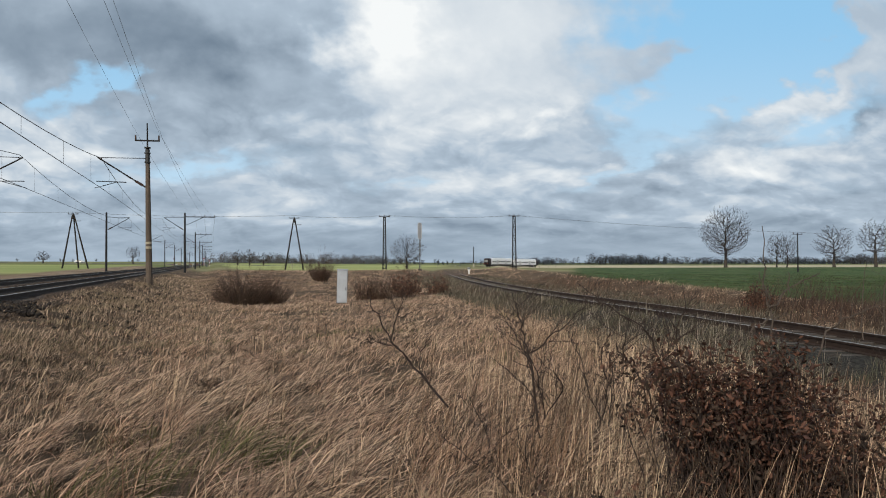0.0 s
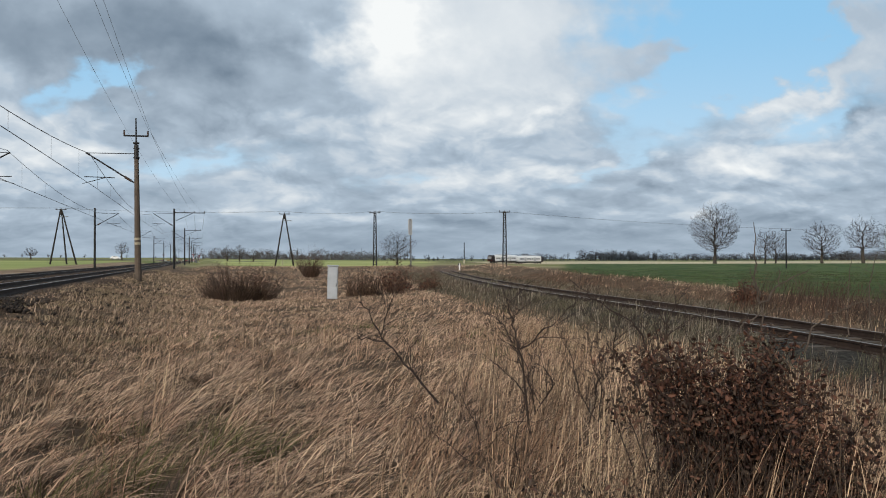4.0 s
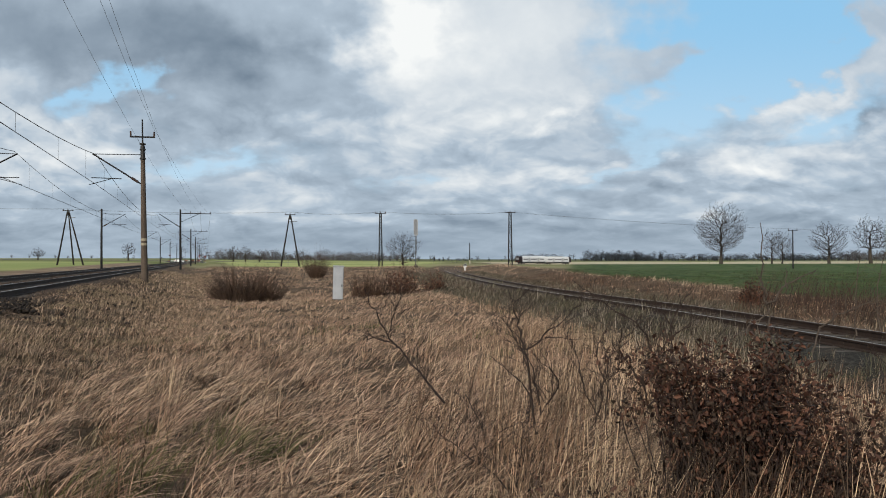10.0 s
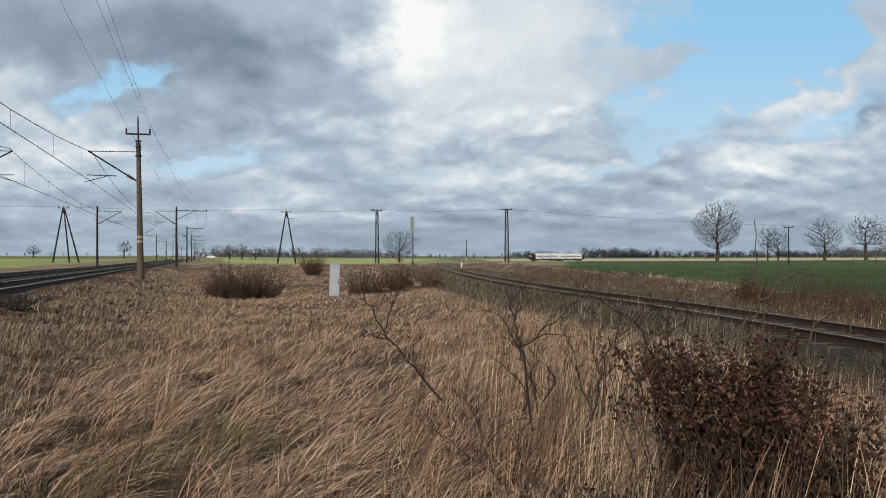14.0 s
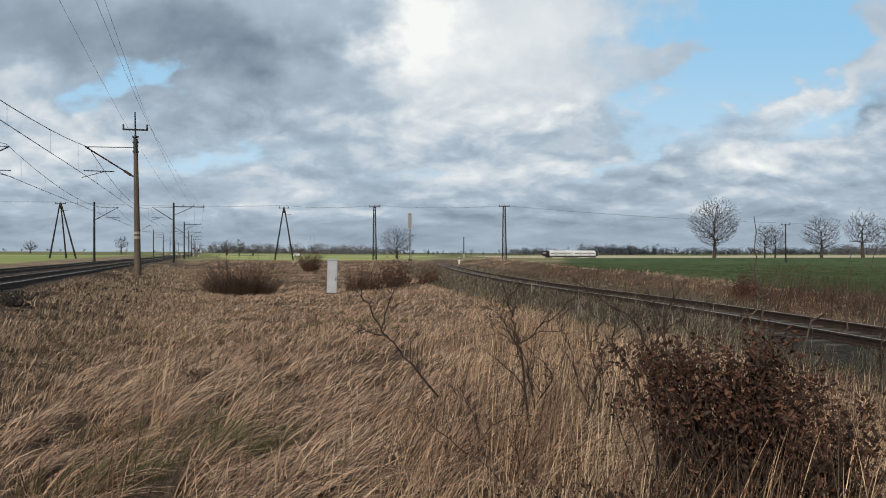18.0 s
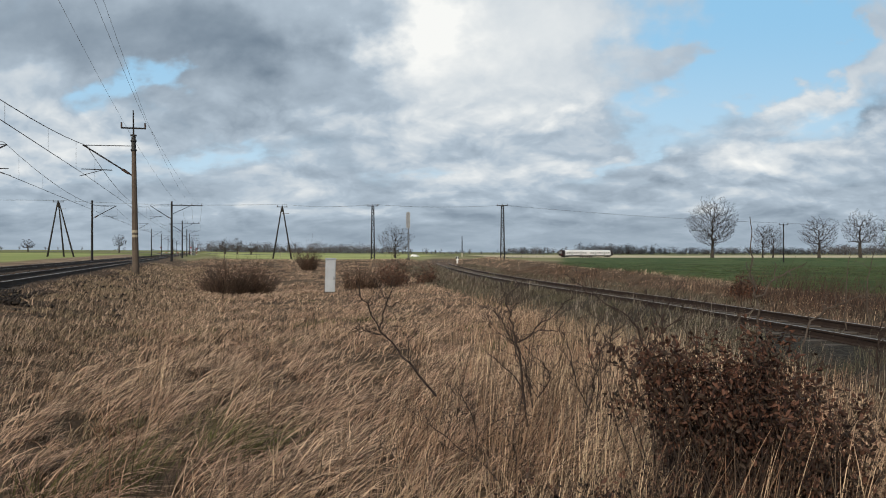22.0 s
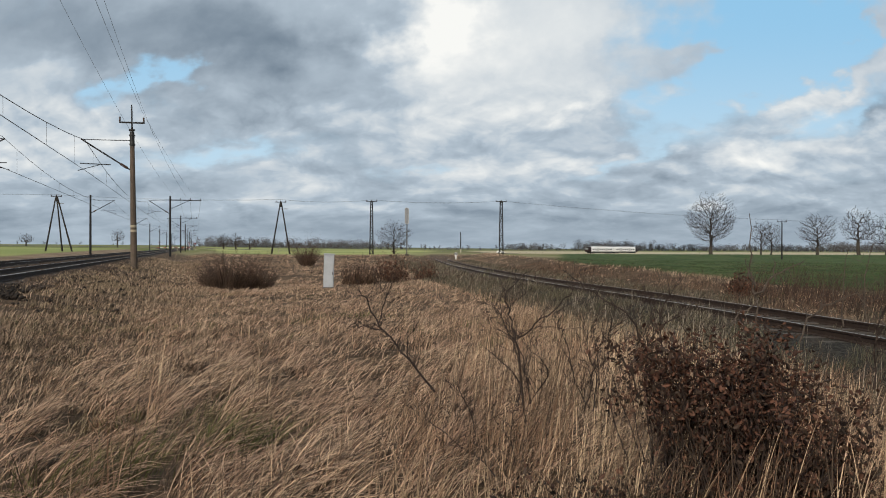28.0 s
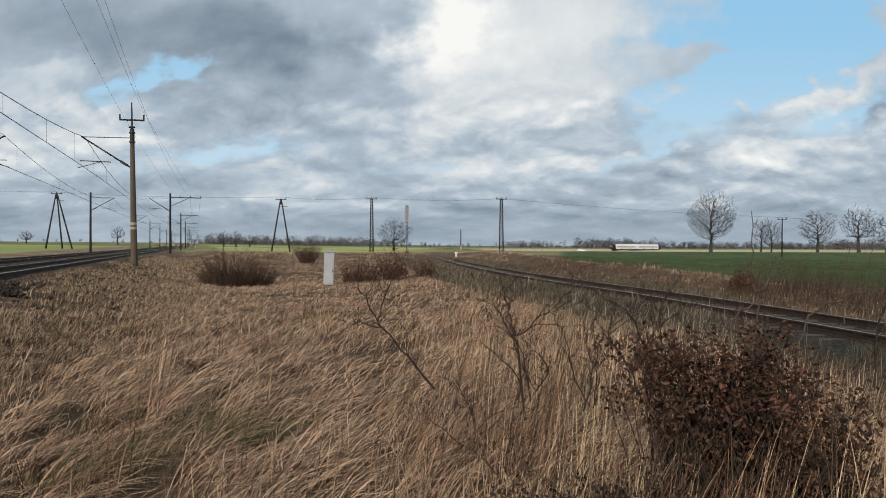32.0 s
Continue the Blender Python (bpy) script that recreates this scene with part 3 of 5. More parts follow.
def soil_clods():
    """Dark clods of earth and old ballast heaped at the foot of the bank, and a few strewn on it."""
    r = np.random.RandomState(15)
    base = np.array([(1, 0, 0), (-1, 0, 0), (0, 1, 0), (0, -1, 0), (0, 0, 1), (0, 0, -1)], float)
    tri = np.array([(0, 2, 4), (2, 1, 4), (1, 3, 4), (3, 0, 4), (2, 0, 5), (1, 2, 5), (3, 1, 5), (0, 3, 5)])
    n = 900
    heap = r.rand(n) < 0.72
    s = np.where(heap, 17.3 + 4.4 * r.rand(n), 16 + 22 * r.rand(n))
    l = np.where(heap, 3.95 + 0.22 * (s - 17.5) + 0.22 * r.randn(n), 1.5 + 2.8 * r.rand(n))
    x, y = ALONG.x * s + ASIDE.x * l, ALONG.y * s + ASIDE.y * l
    size = (0.022 + 0.06 * r.rand(n) ** 2.2)
    z = height(x, y) + np.where(heap, 0.10 * r.rand(n), 0.02)
    v = base[None] * (0.55 + 0.7 * r.rand(n, 6, 1)) * size[:, None, None] * (1, 1, 0.8)
    a = r.rand(n) * 6.28
    c, q = np.cos(a)[:, None], np.sin(a)[:, None]
    v = np.stack([v[..., 0] * c - v[..., 1] * q, v[..., 0] * q + v[..., 1] * c, v[..., 2]], -1) + np.stack([x, y, z + size * 0.3], 1)[:, None]
    t = tri[None] + (np.arange(n) * 6)[:, None, None]
    tagged(part("soil_clods", mesh_np("soil_clods", v.reshape(-1, 3), t.reshape(-1, 3), [M["soil"]]), None), "dark clods of earth heaped at the foot of the railway bank", "earth", kind="stuff")


soil_clods()


# ---- overhead line ----
STATIONS = [-11.0, 43.2, 98.0, 158.0, 216.0, 272.0, 330.0, 390.0, 450.0]
WIRE_UP, CARRIER_UP = 4.96, 6.58


def catenary_mast(s, right, feeder, big=False):
    """A mast beside the line; its arm reaches over the nearer track."""
    l = NEAR_AXIS - 2.85 if right else FAR_AXIS + 2.45
    out = 1.0 if right else -1.0
    foot = main_line(s, l, 0)
    foot.z = float(height(foot.x, foot.y)) - 0.1
    m = Matrix.Translation(foot) @ Matrix.Rotation(math.atan2(-ALONG.x, ALONG.y), 4, "Z")
    if big:
        m = m @ Matrix.Rotation(radians(-0.9), 4, "Y")
    label = "tall weathered concrete catenary mast with a steel top spike" if big else "slim catenary mast with cantilever arm beside the main line"
    mast = empty("catenary_mast", m, label, "catenary mast", "catenary masts")
    base = foot.z
    top = 7.55 - base + 0.45
    bm = bmesh.new()
    w0, w1 = (0.195, 0.12) if big else (0.15, 0.11)
    rod(bm, (0, 0, -0.3), (0, 0, top - (0.9 if big else 0)), w0, w1, 10)
    part("pole", bm, M["concrete"] if big else M["mast"], mast)
    if big:
        bm = bmesh.new()
        rod(bm, (0, 0, top - 0.9), (0, 0, top - 0.1), 0.13, 0.12, 10)
        for z in (top - 0.85, top - 0.35, top - 0.05):
            rod(bm, (0, 0, z), (0, 0, z + 0.07), 0.17, 0.17, 10)
        part("collar", bm, M["black"], mast)
        part("spike", rod(bmesh.new(), (0, 0, top - 0.1), (0, 0, top + 1.35), 0.05, 0.035, 6), M["mast"], mast)
        part("crossarm", block(bmesh.new(), -0.64, 0.64, -0.04, 0.04, top + 0.34, top + 0.42), M["mast"], mast)
        for x in (-0.6, 0.6):
            part("insulator", rod(bmesh.new(), (x, 0, top + 0.42), (x, 0, top + 0.68), 0.05, 0.045, 8), M["glass_insulator"], mast)
        bm = bmesh.new()
        for z in (2.3, 2.05):
            rod(bm, (0, 0, z), (0, 0, z + 0.13), 0.19 - 0.0075 * z, 0.189 - 0.0075 * z, 10)
        part("number_band", bm, M["palewood"], mast, "chipped whitish painted bands")
    reach = -2.6 if right else 2.85
    tip, knee = (reach * 0.97, 0, CARRIER_UP + RAIL - foot.z + 0.08), (-0.12 * out, 0, WIRE_UP + RAIL - foot.z + 0.1)
    up = CARRIER_UP + RAIL - foot.z
    part("cantilever_arm", rod(bmesh.new(), knee, tip, 0.042, 0.04, 6), M["mast"], mast)
    part("tie_rod", rod(bmesh.new(), (-0.1 * out, 0, up + 0.08), (reach * 0.97, 0, up + 0.06), 0.022, 0.022, 5), M["mast"], mast)
    low = WIRE_UP + RAIL - foot.z
    part("registration_arm", rod(bmesh.new(), (reach * 0.42, 0, low + 0.36), (reach * 1.0, 0, low + 0.40), 0.028, 0.024, 5), M["mast"], mast)
    part("steady_arm", rod(bmesh.new(), (reach * 0.62, 0, low + 0.35), (reach * 1.04, 0, low + 0.02), 0.02, 0.018, 5), M["mast"], mast)
    part("insulator", rod(bmesh.new(), Vector(knee).lerp(Vector(tip), 0.06), Vector(knee).lerp(Vector(tip), 0.2), 0.075, 0.075, 8), M["glass_insulator"], mast)
    if feeder:
        part("feeder_arm", block(bmesh.new(), 0.0, 3.7 if s < 120 else 3.2, -0.04, 0.04, top - 0.55, top - 0.46), M["mast"], mast)
        part("brace", rod(bmesh.new(), (0.05, 0, top - 1.6), (2.2, 0, top - 0.55), 0.035, 0.035, 5), M["mast"], mast)
        for x in (1.2, 2.4, 3.6) if s < 120 else (1.0, 2.1, 3.1):
            part("insulator", rod(bmesh.new(), (x, 0, top - 0.46), (x, 0, top - 0.22), 0.05, 0.04, 6), M["glass_insulator"], mast)
    return mast


for s in STATIONS:
    if s > 0:
        catenary_mast(s, True, 60 < s < 400, big=s < 60)
        catenary_mast(s + 1.5, False, False)


def catenary(axis, side):
    """Carrier and contact wire with droppers over one track."""
    line = empty("overhead_line", Matrix.Identity(4), "sagging carrier and contact wires with droppers above the track", "overhead line", "overhead lines")
    for a, b in zip(STATIONS, STATIONS[1:]):
        zig = -0.15 if STATIONS.index(a) % 2 else 0.15
        n = 16
        cw = [main_line(a + (b - a) * i / n, axis + zig * (1 - 2 * i / n), RAIL + WIRE_UP) for i in range(n + 1)]
        dip = 1.15
        mw = [main_line(a + (b - a) * i / n, axis + zig * (1 - 2 * i / n), RAIL + CARRIER_UP - 4 * dip * (i / n) * (1 - i / n)) for i in range(n + 1)]
        thick = 0.017 if a < 150 else 0.022
        part("contact_wire", strand(cw, thick), M["wire"], line)
        part("carrier_wire", strand(mw, thick), M["wire"], line)
        if a < 200:
            for i in range(1, n, 2):
                part("dropper", strand([mw[i], cw[i]], 0.006, 3), M["wire"], line)
    return line


catenary(NEAR_AXIS - 0.25, 1)
catenary(FAR_AXIS - 0.35, -1)


def feeder_wires():
    fw = empty("feeder_line", Matrix.Identity(4), "thin feeder wires strung along the mast tops", "power line", "overhead lines")
    l0 = NEAR_AXIS - 2.85
    top = 8.65
    for off, near_top in ((0.60, 10.6), (-0.55, 9.5), (-0.62, 10.75)):
        part("wire", strand(sag(main_line(-11, l0 + off, near_top), main_line(43.2, l0 + off, top), 0.45, 24), 0.0055), M["wire"], fw)
    for off, off2 in ((0.6, -1.2), (-0.6, -2.4), (-0.6, -3.6)):
        part("wire", strand(sag(main_line(43.2, l0 + off, top), main_line(98, l0 + off2, 7.35), 0.5, 16), 0.0065), M["wire"], fw)
    for a, b in zip(STATIONS[2:-1], STATIONS[3:]):
        for off in (-1.2, -2.4, -3.6):
            part("wire", strand(sag(main_line(a, l0 + off, 7.35), main_line(b, l0 + off * 0.9, 7.35), 0.6, 10), 0.012), M["wire"], fw)


feeder_wires()


# ---- field power line ----
def a_frame_pole(x, y, h, spread, third):
    z = float(height(x, y))
    ob = empty("power_pole", pose(x, y, z), "A-shaped creosoted wooden power pole in the field", "power pole", "field power poles")
    legs = [(-spread, 0.15), (spread * 1.42, -0.15), (0.3, 1.6)] if third else [(-spread, 0.15), (spread, -0.15)]
    for a, b in legs:
        part("leg", rod(bmesh.new(), (a, b, -0.4), (a * 0.06, b * 0.06, h - 0.3), 0.16, 0.11, 8), M["wood"], ob)
    part("head", rod(bmesh.new(), (0, 0, h - 1.1), (0, 0, h), 0.17, 0.12, 8), M["wood"], ob)
    part("crossarm", block(bmesh.new(), -1.0, 1.0, -0.06, 0.06, h - 0.22, h - 0.1), M["wood"], ob)
    part("lower_arm", block(bmesh.new(), -0.1, 1.35, -0.05, 0.05, h - 1.5, h - 1.4), M["steel"], ob)
    for q in (-0.9, 0.0, 0.9):
        part("insulator", rod(bmesh.new(), (q, 0, h - 0.1), (q, 0, h + 0.14), 0.07, 0.05, 6), M["glass_insulator"], ob)
    return ob


def lattice_pole(x, y, h, wide, holes):
    """Two posts tied by rungs and crossing laces."""
    z = float(height(x, y))
    ob = empty("lattice_pole", pose(x, y, z), "dark ladder-like lattice power pole carrying field wires", "power pole", "field power poles")
    top = wide * 0.55
    for sx in (-1, 1):
        part("post", rod(bmesh.new(), (sx * wide, 0, -0.4), (sx * top, 0, h), 0.12, 0.10, 6), M["mast"], ob)
    n = holes
    for i in range(n + 1):
        u = i / n
        w = wide + (top - wide) * u
        part("rung", rod(bmesh.new(), (-w, 0, 0.2 + (h - 0.4) * u), (w, 0, 0.2 + (h - 0.4) * u), 0.07, 0.07, 5), M["mast"], ob)
        if i < n:
            u2 = (i + 1) / n
            w2 = wide + (top - wide) * u2
            part("lace", rod(bmesh.new(), (-w if i % 2 else w, 0, 0.2 + (h - 0.4) * u), (w2 if i % 2 else -w2, 0, 0.2 + (h - 0.4) * u2), 0.06, 0.06, 5), M["mast"], ob)
    part("crossarm", block(bmesh.new(), -1.05, 1.05, -0.06, 0.06, h - 0.12, h + 0.02), M["wood"], ob)
    for q in (-0.95, 0.0, 0.95):
        part("insulator", rod(bmesh.new(), (q, 0, h + 0.02), (q, 0, h + 0.28), 0.07, 0.05, 6), M["glass_insulator"], ob)
    return ob


POLES = [(-150.0, 118.0), (-70.7, 135.0), (-30.4, 140.0), (-13.0, 140.0), (11.9, 140.0), (80.1, 170.0), (160.0, 215.0)]
a_frame_pole(-70.7, 135.0, 10.3, 2.15, True)
a_frame_pole(-30.4, 140.0, 10.1, 1.85, False)
lattice_pole(-13.0, 140.0, 10.2, 0.32, 9)
lattice_pole(11.9, 140.0, 10.4, 0.38, 11)


def field_wires():
    fw = empty("field_power_line", Matrix.Identity(4), "thin bare wires between the field power poles", "power line", "overhead lines")
    for a, b in zip(POLES, POLES[1:]):
        for o in (-0.7, 0.0, 0.7):
            za, zb = float(height(*a)) + (10.45 if a[0] < 20 else 9.2), float(height(*b)) + (10.45 if b[0] < 20 else 9.2)
            part("wire", strand(sag((a[0], a[1] + o, za), (b[0], b[1] + o, zb), 0.45, 12), 0.008), M["wire"], fw)


field_wires()


# ---- small trackside things ----
def cable_cabinet(x, y):
    ob = empty("cable_cabinet", pose(x, y, float(height(x, y)) - 0.05, 0, 1.6, 12), "pale grey plastic trackside cable cabinet standing in grass", "cabinet")
    part("plinth", block(bmesh.new(), -0.22, 0.22, -0.16, 0.16, -0.2, 0.12, 0.01), M["concrete"], ob)
    part("body", block(bmesh.new(), -0.195, 0.195, -0.15, 0.15, 0.10, 1.38, 0.015), M["white"], ob)
    part("door", block(bmesh.new(), -0.175, 0.175, -0.168, -0.15, 0.16, 1.32, 0.006), M["white"], ob)
    part("cap", block(bmesh.new(), -0.22, 0.22, -0.18, 0.18, 1.38, 1.44, 0.02), M["white"], ob)
    part("lock", block(bmesh.new(), 0.12, 0.15, -0.182, -0.166, 0.6, 0.72, 0.004), M["black"], ob)
    return ob


cable_cabinet(-4.36, 28.7)


def signal_mast(x, y):
    ob = empty("railway_signal", pose(x, y, float(height(x, y))), "tall thin railway signal with an oblong grey backboard", "railway signal")
    part("mast", rod(bmesh.new(), (0, 0, -0.3), (0, 0, 7.3), 0.09, 0.06, 8), M["steel"], ob)
    bm = bmesh.new()
    vs = []
    for k in range(20):
        a = k * math.tau / 20
        cx, cz = 0.29 * math.cos(a), 0.29 * math.sin(a) + (1.0 if math.sin(a) >= 0 else -1.0)
        vs.append((cx, cz))
    f = [bm.verts.new((a, -0.09, 6.35 + b)) for a, b in vs]
    g = [bm.verts.new((a, -0.03, 6.35 + b)) for a, b in vs]
    bm.faces.new(f)
    bm.faces.new(g[::-1])
    for k in range(20):
        bm.faces.new((f[k], g[k], g[(k + 1) % 20], f[(k + 1) % 20]))
    part("backboard", bm, M["palegrey"], ob)
    part("border", strand([(a, -0.1, 6.35 + b) for a, b in vs + vs[:1]], 0.055, 6), M["trainroof"], ob, "pale grey border")
    for z in (5.6, 6.1, 6.6, 7.1):
        part("lamp_hood", rod(bmesh.new(), (0, -0.03, z), (0, 0.2, z - 0.02), 0.12, 0.12, 8), M["black"], ob)
    part("ladder", strand([(0.2, 0.12, -0.1), (0.12, 0.1, 5.4)], 0.03), M["steel"], ob)
    part("foundation", block(bmesh.new(), -0.3, 0.3, -0.3, 0.3, -0.3, 0.25, 0.03), M["concrete"], ob)


signal_mast(-5.2, 117.0)


def marker_sign(x, y, h):
    """A white trackside board on a post with dark bars."""
    ob = empty("marker_post", pose(x, y, float(height(x, y))), "white trackside marker post with a dark top mark", "marker post", "marker posts")
    part("post", block(bmesh.new(), -0.09, 0.09, -0.05, 0.05, -0.2, h, 0.01), M["whitepaint"], ob)
    part("board", block(bmesh.new(), -0.2, 0.2, -0.08, -0.05, h - 0.05, h + 0.36, 0.008), M["whitepaint"], ob)
    for sx in (-0.115, 0.115):
        part("bar", block(bmesh.new(), sx - 0.075, sx + 0.075, -0.1, -0.08, h + 0.06, h + 0.34), M["black"], ob)
    return ob


marker_sign(2.2, 96.0, 0.55)


def road_post(x, y, h=0.95):
    ob = empty("road_post", pose(x, y, float(height(x, y)), 0, random.uniform(-3, 3), 0), "short pale roadside guide post", "road post", "road posts")
    part("post", block(bmesh.new(), -0.06, 0.06, -0.05, 0.05, -0.2, h, 0.015), M["palewood"], ob)
    part("band", block(bmesh.new(), -0.064, 0.064, -0.054, 0.054, h - 0.3, h - 0.18), M["black"], ob)


for k in range(9):
    road_post(14.0 + 2.6 * k + random.uniform(-0.4, 0.4), 243 + 0.4 * k, random.uniform(0.6, 0.85))
for x, y in ((-33, 150), (19, 330), (118, 330), (-6, 300), (-68, 190)):
    road_post(x, y, 1.3)


def thin_mast(x, y, h, arm, label):
    ob = empty("mast", pose(x, y, float(height(x, y))), label, "pole", "far poles")
    part("pole", rod(bmesh.new(), (0, 0, -0.4), (0, 0, h), 0.17, 0.11, 8), M["mast"], ob)
    if arm:
        part("crossarm", block(bmesh.new(), -1.1, 1.1, -0.06, 0.06, h - 0.3, h - 0.16), M["mast"], ob)
        for q in (-1.0, 1.0):
            part("insulator", rod(bmesh.new(), (q, 0, h - 0.16), (q, 0, h + 0.3), 0.08, 0.06, 6), M["glass_insulator"], ob)
    else:
        part("base", block(bmesh.new(), -0.2, 0.2, -0.2, 0.2, -0.3, 1.0, 0.04), M["palewood"], ob)
    return ob


thin_mast(80.1, 170.0, 9.0, True, "plain dark pole with a short crossarm in the field")
thin_mast(5.6, 190.0, 5.4, False, "thin dark mast on a small white base")


# ---- level crossing far along the main line ----
def crossing():
    for s, l, h in ((300, 3.0, 3.0), (302, 14.0, 3.0), (310, 1.0, 2.6)):
        p = main_line(s, l, 0)
        ob = empty("crossing_light", pose(p.x, p.y, float(height(p.x, p.y))), "red and white level crossing signal post", "crossing signal", "level crossing posts")
        for k in range(4):
            part("pole_band", rod(bmesh.new(), (0, 0, h * k / 4 - 0.02), (0, 0, h * (k + 1) / 4 - 0.02), 0.075, 0.075, 8), M["red"] if k % 2 else M["whitepaint"], ob)
        part("head", block(bmesh.new(), -0.4, 0.4, -0.12, 0.0, h - 0.1, h + 0.35, 0.05), M["black"], ob)
        for q in (-0.24, 0.24):
            part("lamp", rod(bmesh.new(), (q, -0.12, h + 0.1), (q, -0.2, h + 0.1), 0.12, 0.12, 8), M["red"], ob)
    for s, l0, l1 in ((304, 2.0, 8.5), (306, 8.5, 15.0)):
        a, b = main_line(s, l0, 1.3), main_line(s, l1, 1.3)
        ob = empty("barrier", Matrix.Identity(4), "lowered red and white level crossing barrier", "barrier", "level crossing posts")
        for k in range(6):
            part("pole_band", rod(bmesh.new(), a.lerp(b, k / 6), a.lerp(b, (k + 1) / 6), 0.09, 0.09, 6), M["red"] if k % 2 else M["whitepaint"], ob)
        part("stand", block(bmesh.new(), a.x - 0.25, a.x + 0.25, a.y - 0.25, a.y + 0.25, 0.0, 1.45, 0.04), M["steel"], ob)


crossing()


def small_car():
    """A hatchback, driving towards +x."""
    ob = empty("car", Matrix.Identity(4), "small silver-white hatchback driving on the far road", "car")
    bm = bmesh.new()
    prof = [(-2.0, 0.32), (2.05, 0.32), (2.1, 0.72), (1.25, 0.90), (0.55, 1.40), (-1.2, 1.44), (-1.85, 0.98), (-2.05, 0.88)]
    f = [[bm.verts.new((a, w * (0.80 if b > 1.2 else 1.0), b)) for a, b in prof] for w in (-0.84, 0.84)]
    bm.faces.new(f[0])
    bm.faces.new(f[1][::-1])
    for k in range(8):
        bm.faces.new((f[0][k], f[0][(k + 1) % 8], f[1][(k + 1) % 8], f[1][k]))
    part("body", bm, M["whitepaint"], ob)
    for sy in (-1, 1):
        part("side_window", block(bmesh.new(), -1.05, 0.6, sy * 0.76 - 0.03, sy * 0.76 + 0.03, 0.95, 1.3, 0.02), M["window"], ob)
        part("headlight", block(bmesh.new(), 2.0, 2.12, sy * 0.6 - 0.15, sy * 0.6 + 0.15, 0.6, 0.72, 0.02), M["railtop"], ob)
        part("tail_light", block(bmesh.new(), -2.08, -2.0, sy * 0.62 - 0.12, sy * 0.62 + 0.12, 0.72, 0.9, 0.02), M["red"], ob)
        for x in (-1.3, 1.3):
            tyre = part("wheel", rod(bmesh.new(), (x, sy * 0.70, 0.31), (x, sy * 0.86, 0.31), 0.31, 0.31, 14), M["black"], ob)
            part("rim", rod(bmesh.new(), (x, sy * 0.85, 0.31), (x, sy * 0.875, 0.31), 0.19, 0.19, 10), M["steel"], tyre)
    return ob


car = small_car()
ROAD = [(-260.0, 314.0), (-160.0, 325.0), (-125.0, 330.0), (-54.0, 340.0), (0.0, 345.0), (69.0, 351.0), (160.0, 360.0), (300.0, 374.0), (480.0, 390.0)]
ROAD_PTS, ROAD_S = smooth_line(ROAD, 6.0)


def build_road():
    n = len(ROAD_PTS)
    v, t = [], []
    for i, p in enumerate(ROAD_PTS):
        d = ROAD_PTS[min(i + 1, n - 1)] - ROAD_PTS[max(i - 1, 0)]
        d = d / np.linalg.norm(d)
        for o, z in ((-3.4, -0.1), (-2.6, 0.16), (2.6, 0.16), (3.4, -0.1)):
            q = p + np.array((-d[1], d[0])) * o
            v.append((q[0], q[1], float(height(p[0], p[1])) + z))
    for i in range(n - 1):
        for k in range(3):
            a = i * 4 + k
            t += [(a, a + 4, a + 5), (a, a + 5, a + 1)]
    tagged(part("road", mesh_np("road", np.array(v), np.array(t), [M["asphalt"]]), None), "narrow grey asphalt country road across the fields", "road", kind="structure")


build_road()


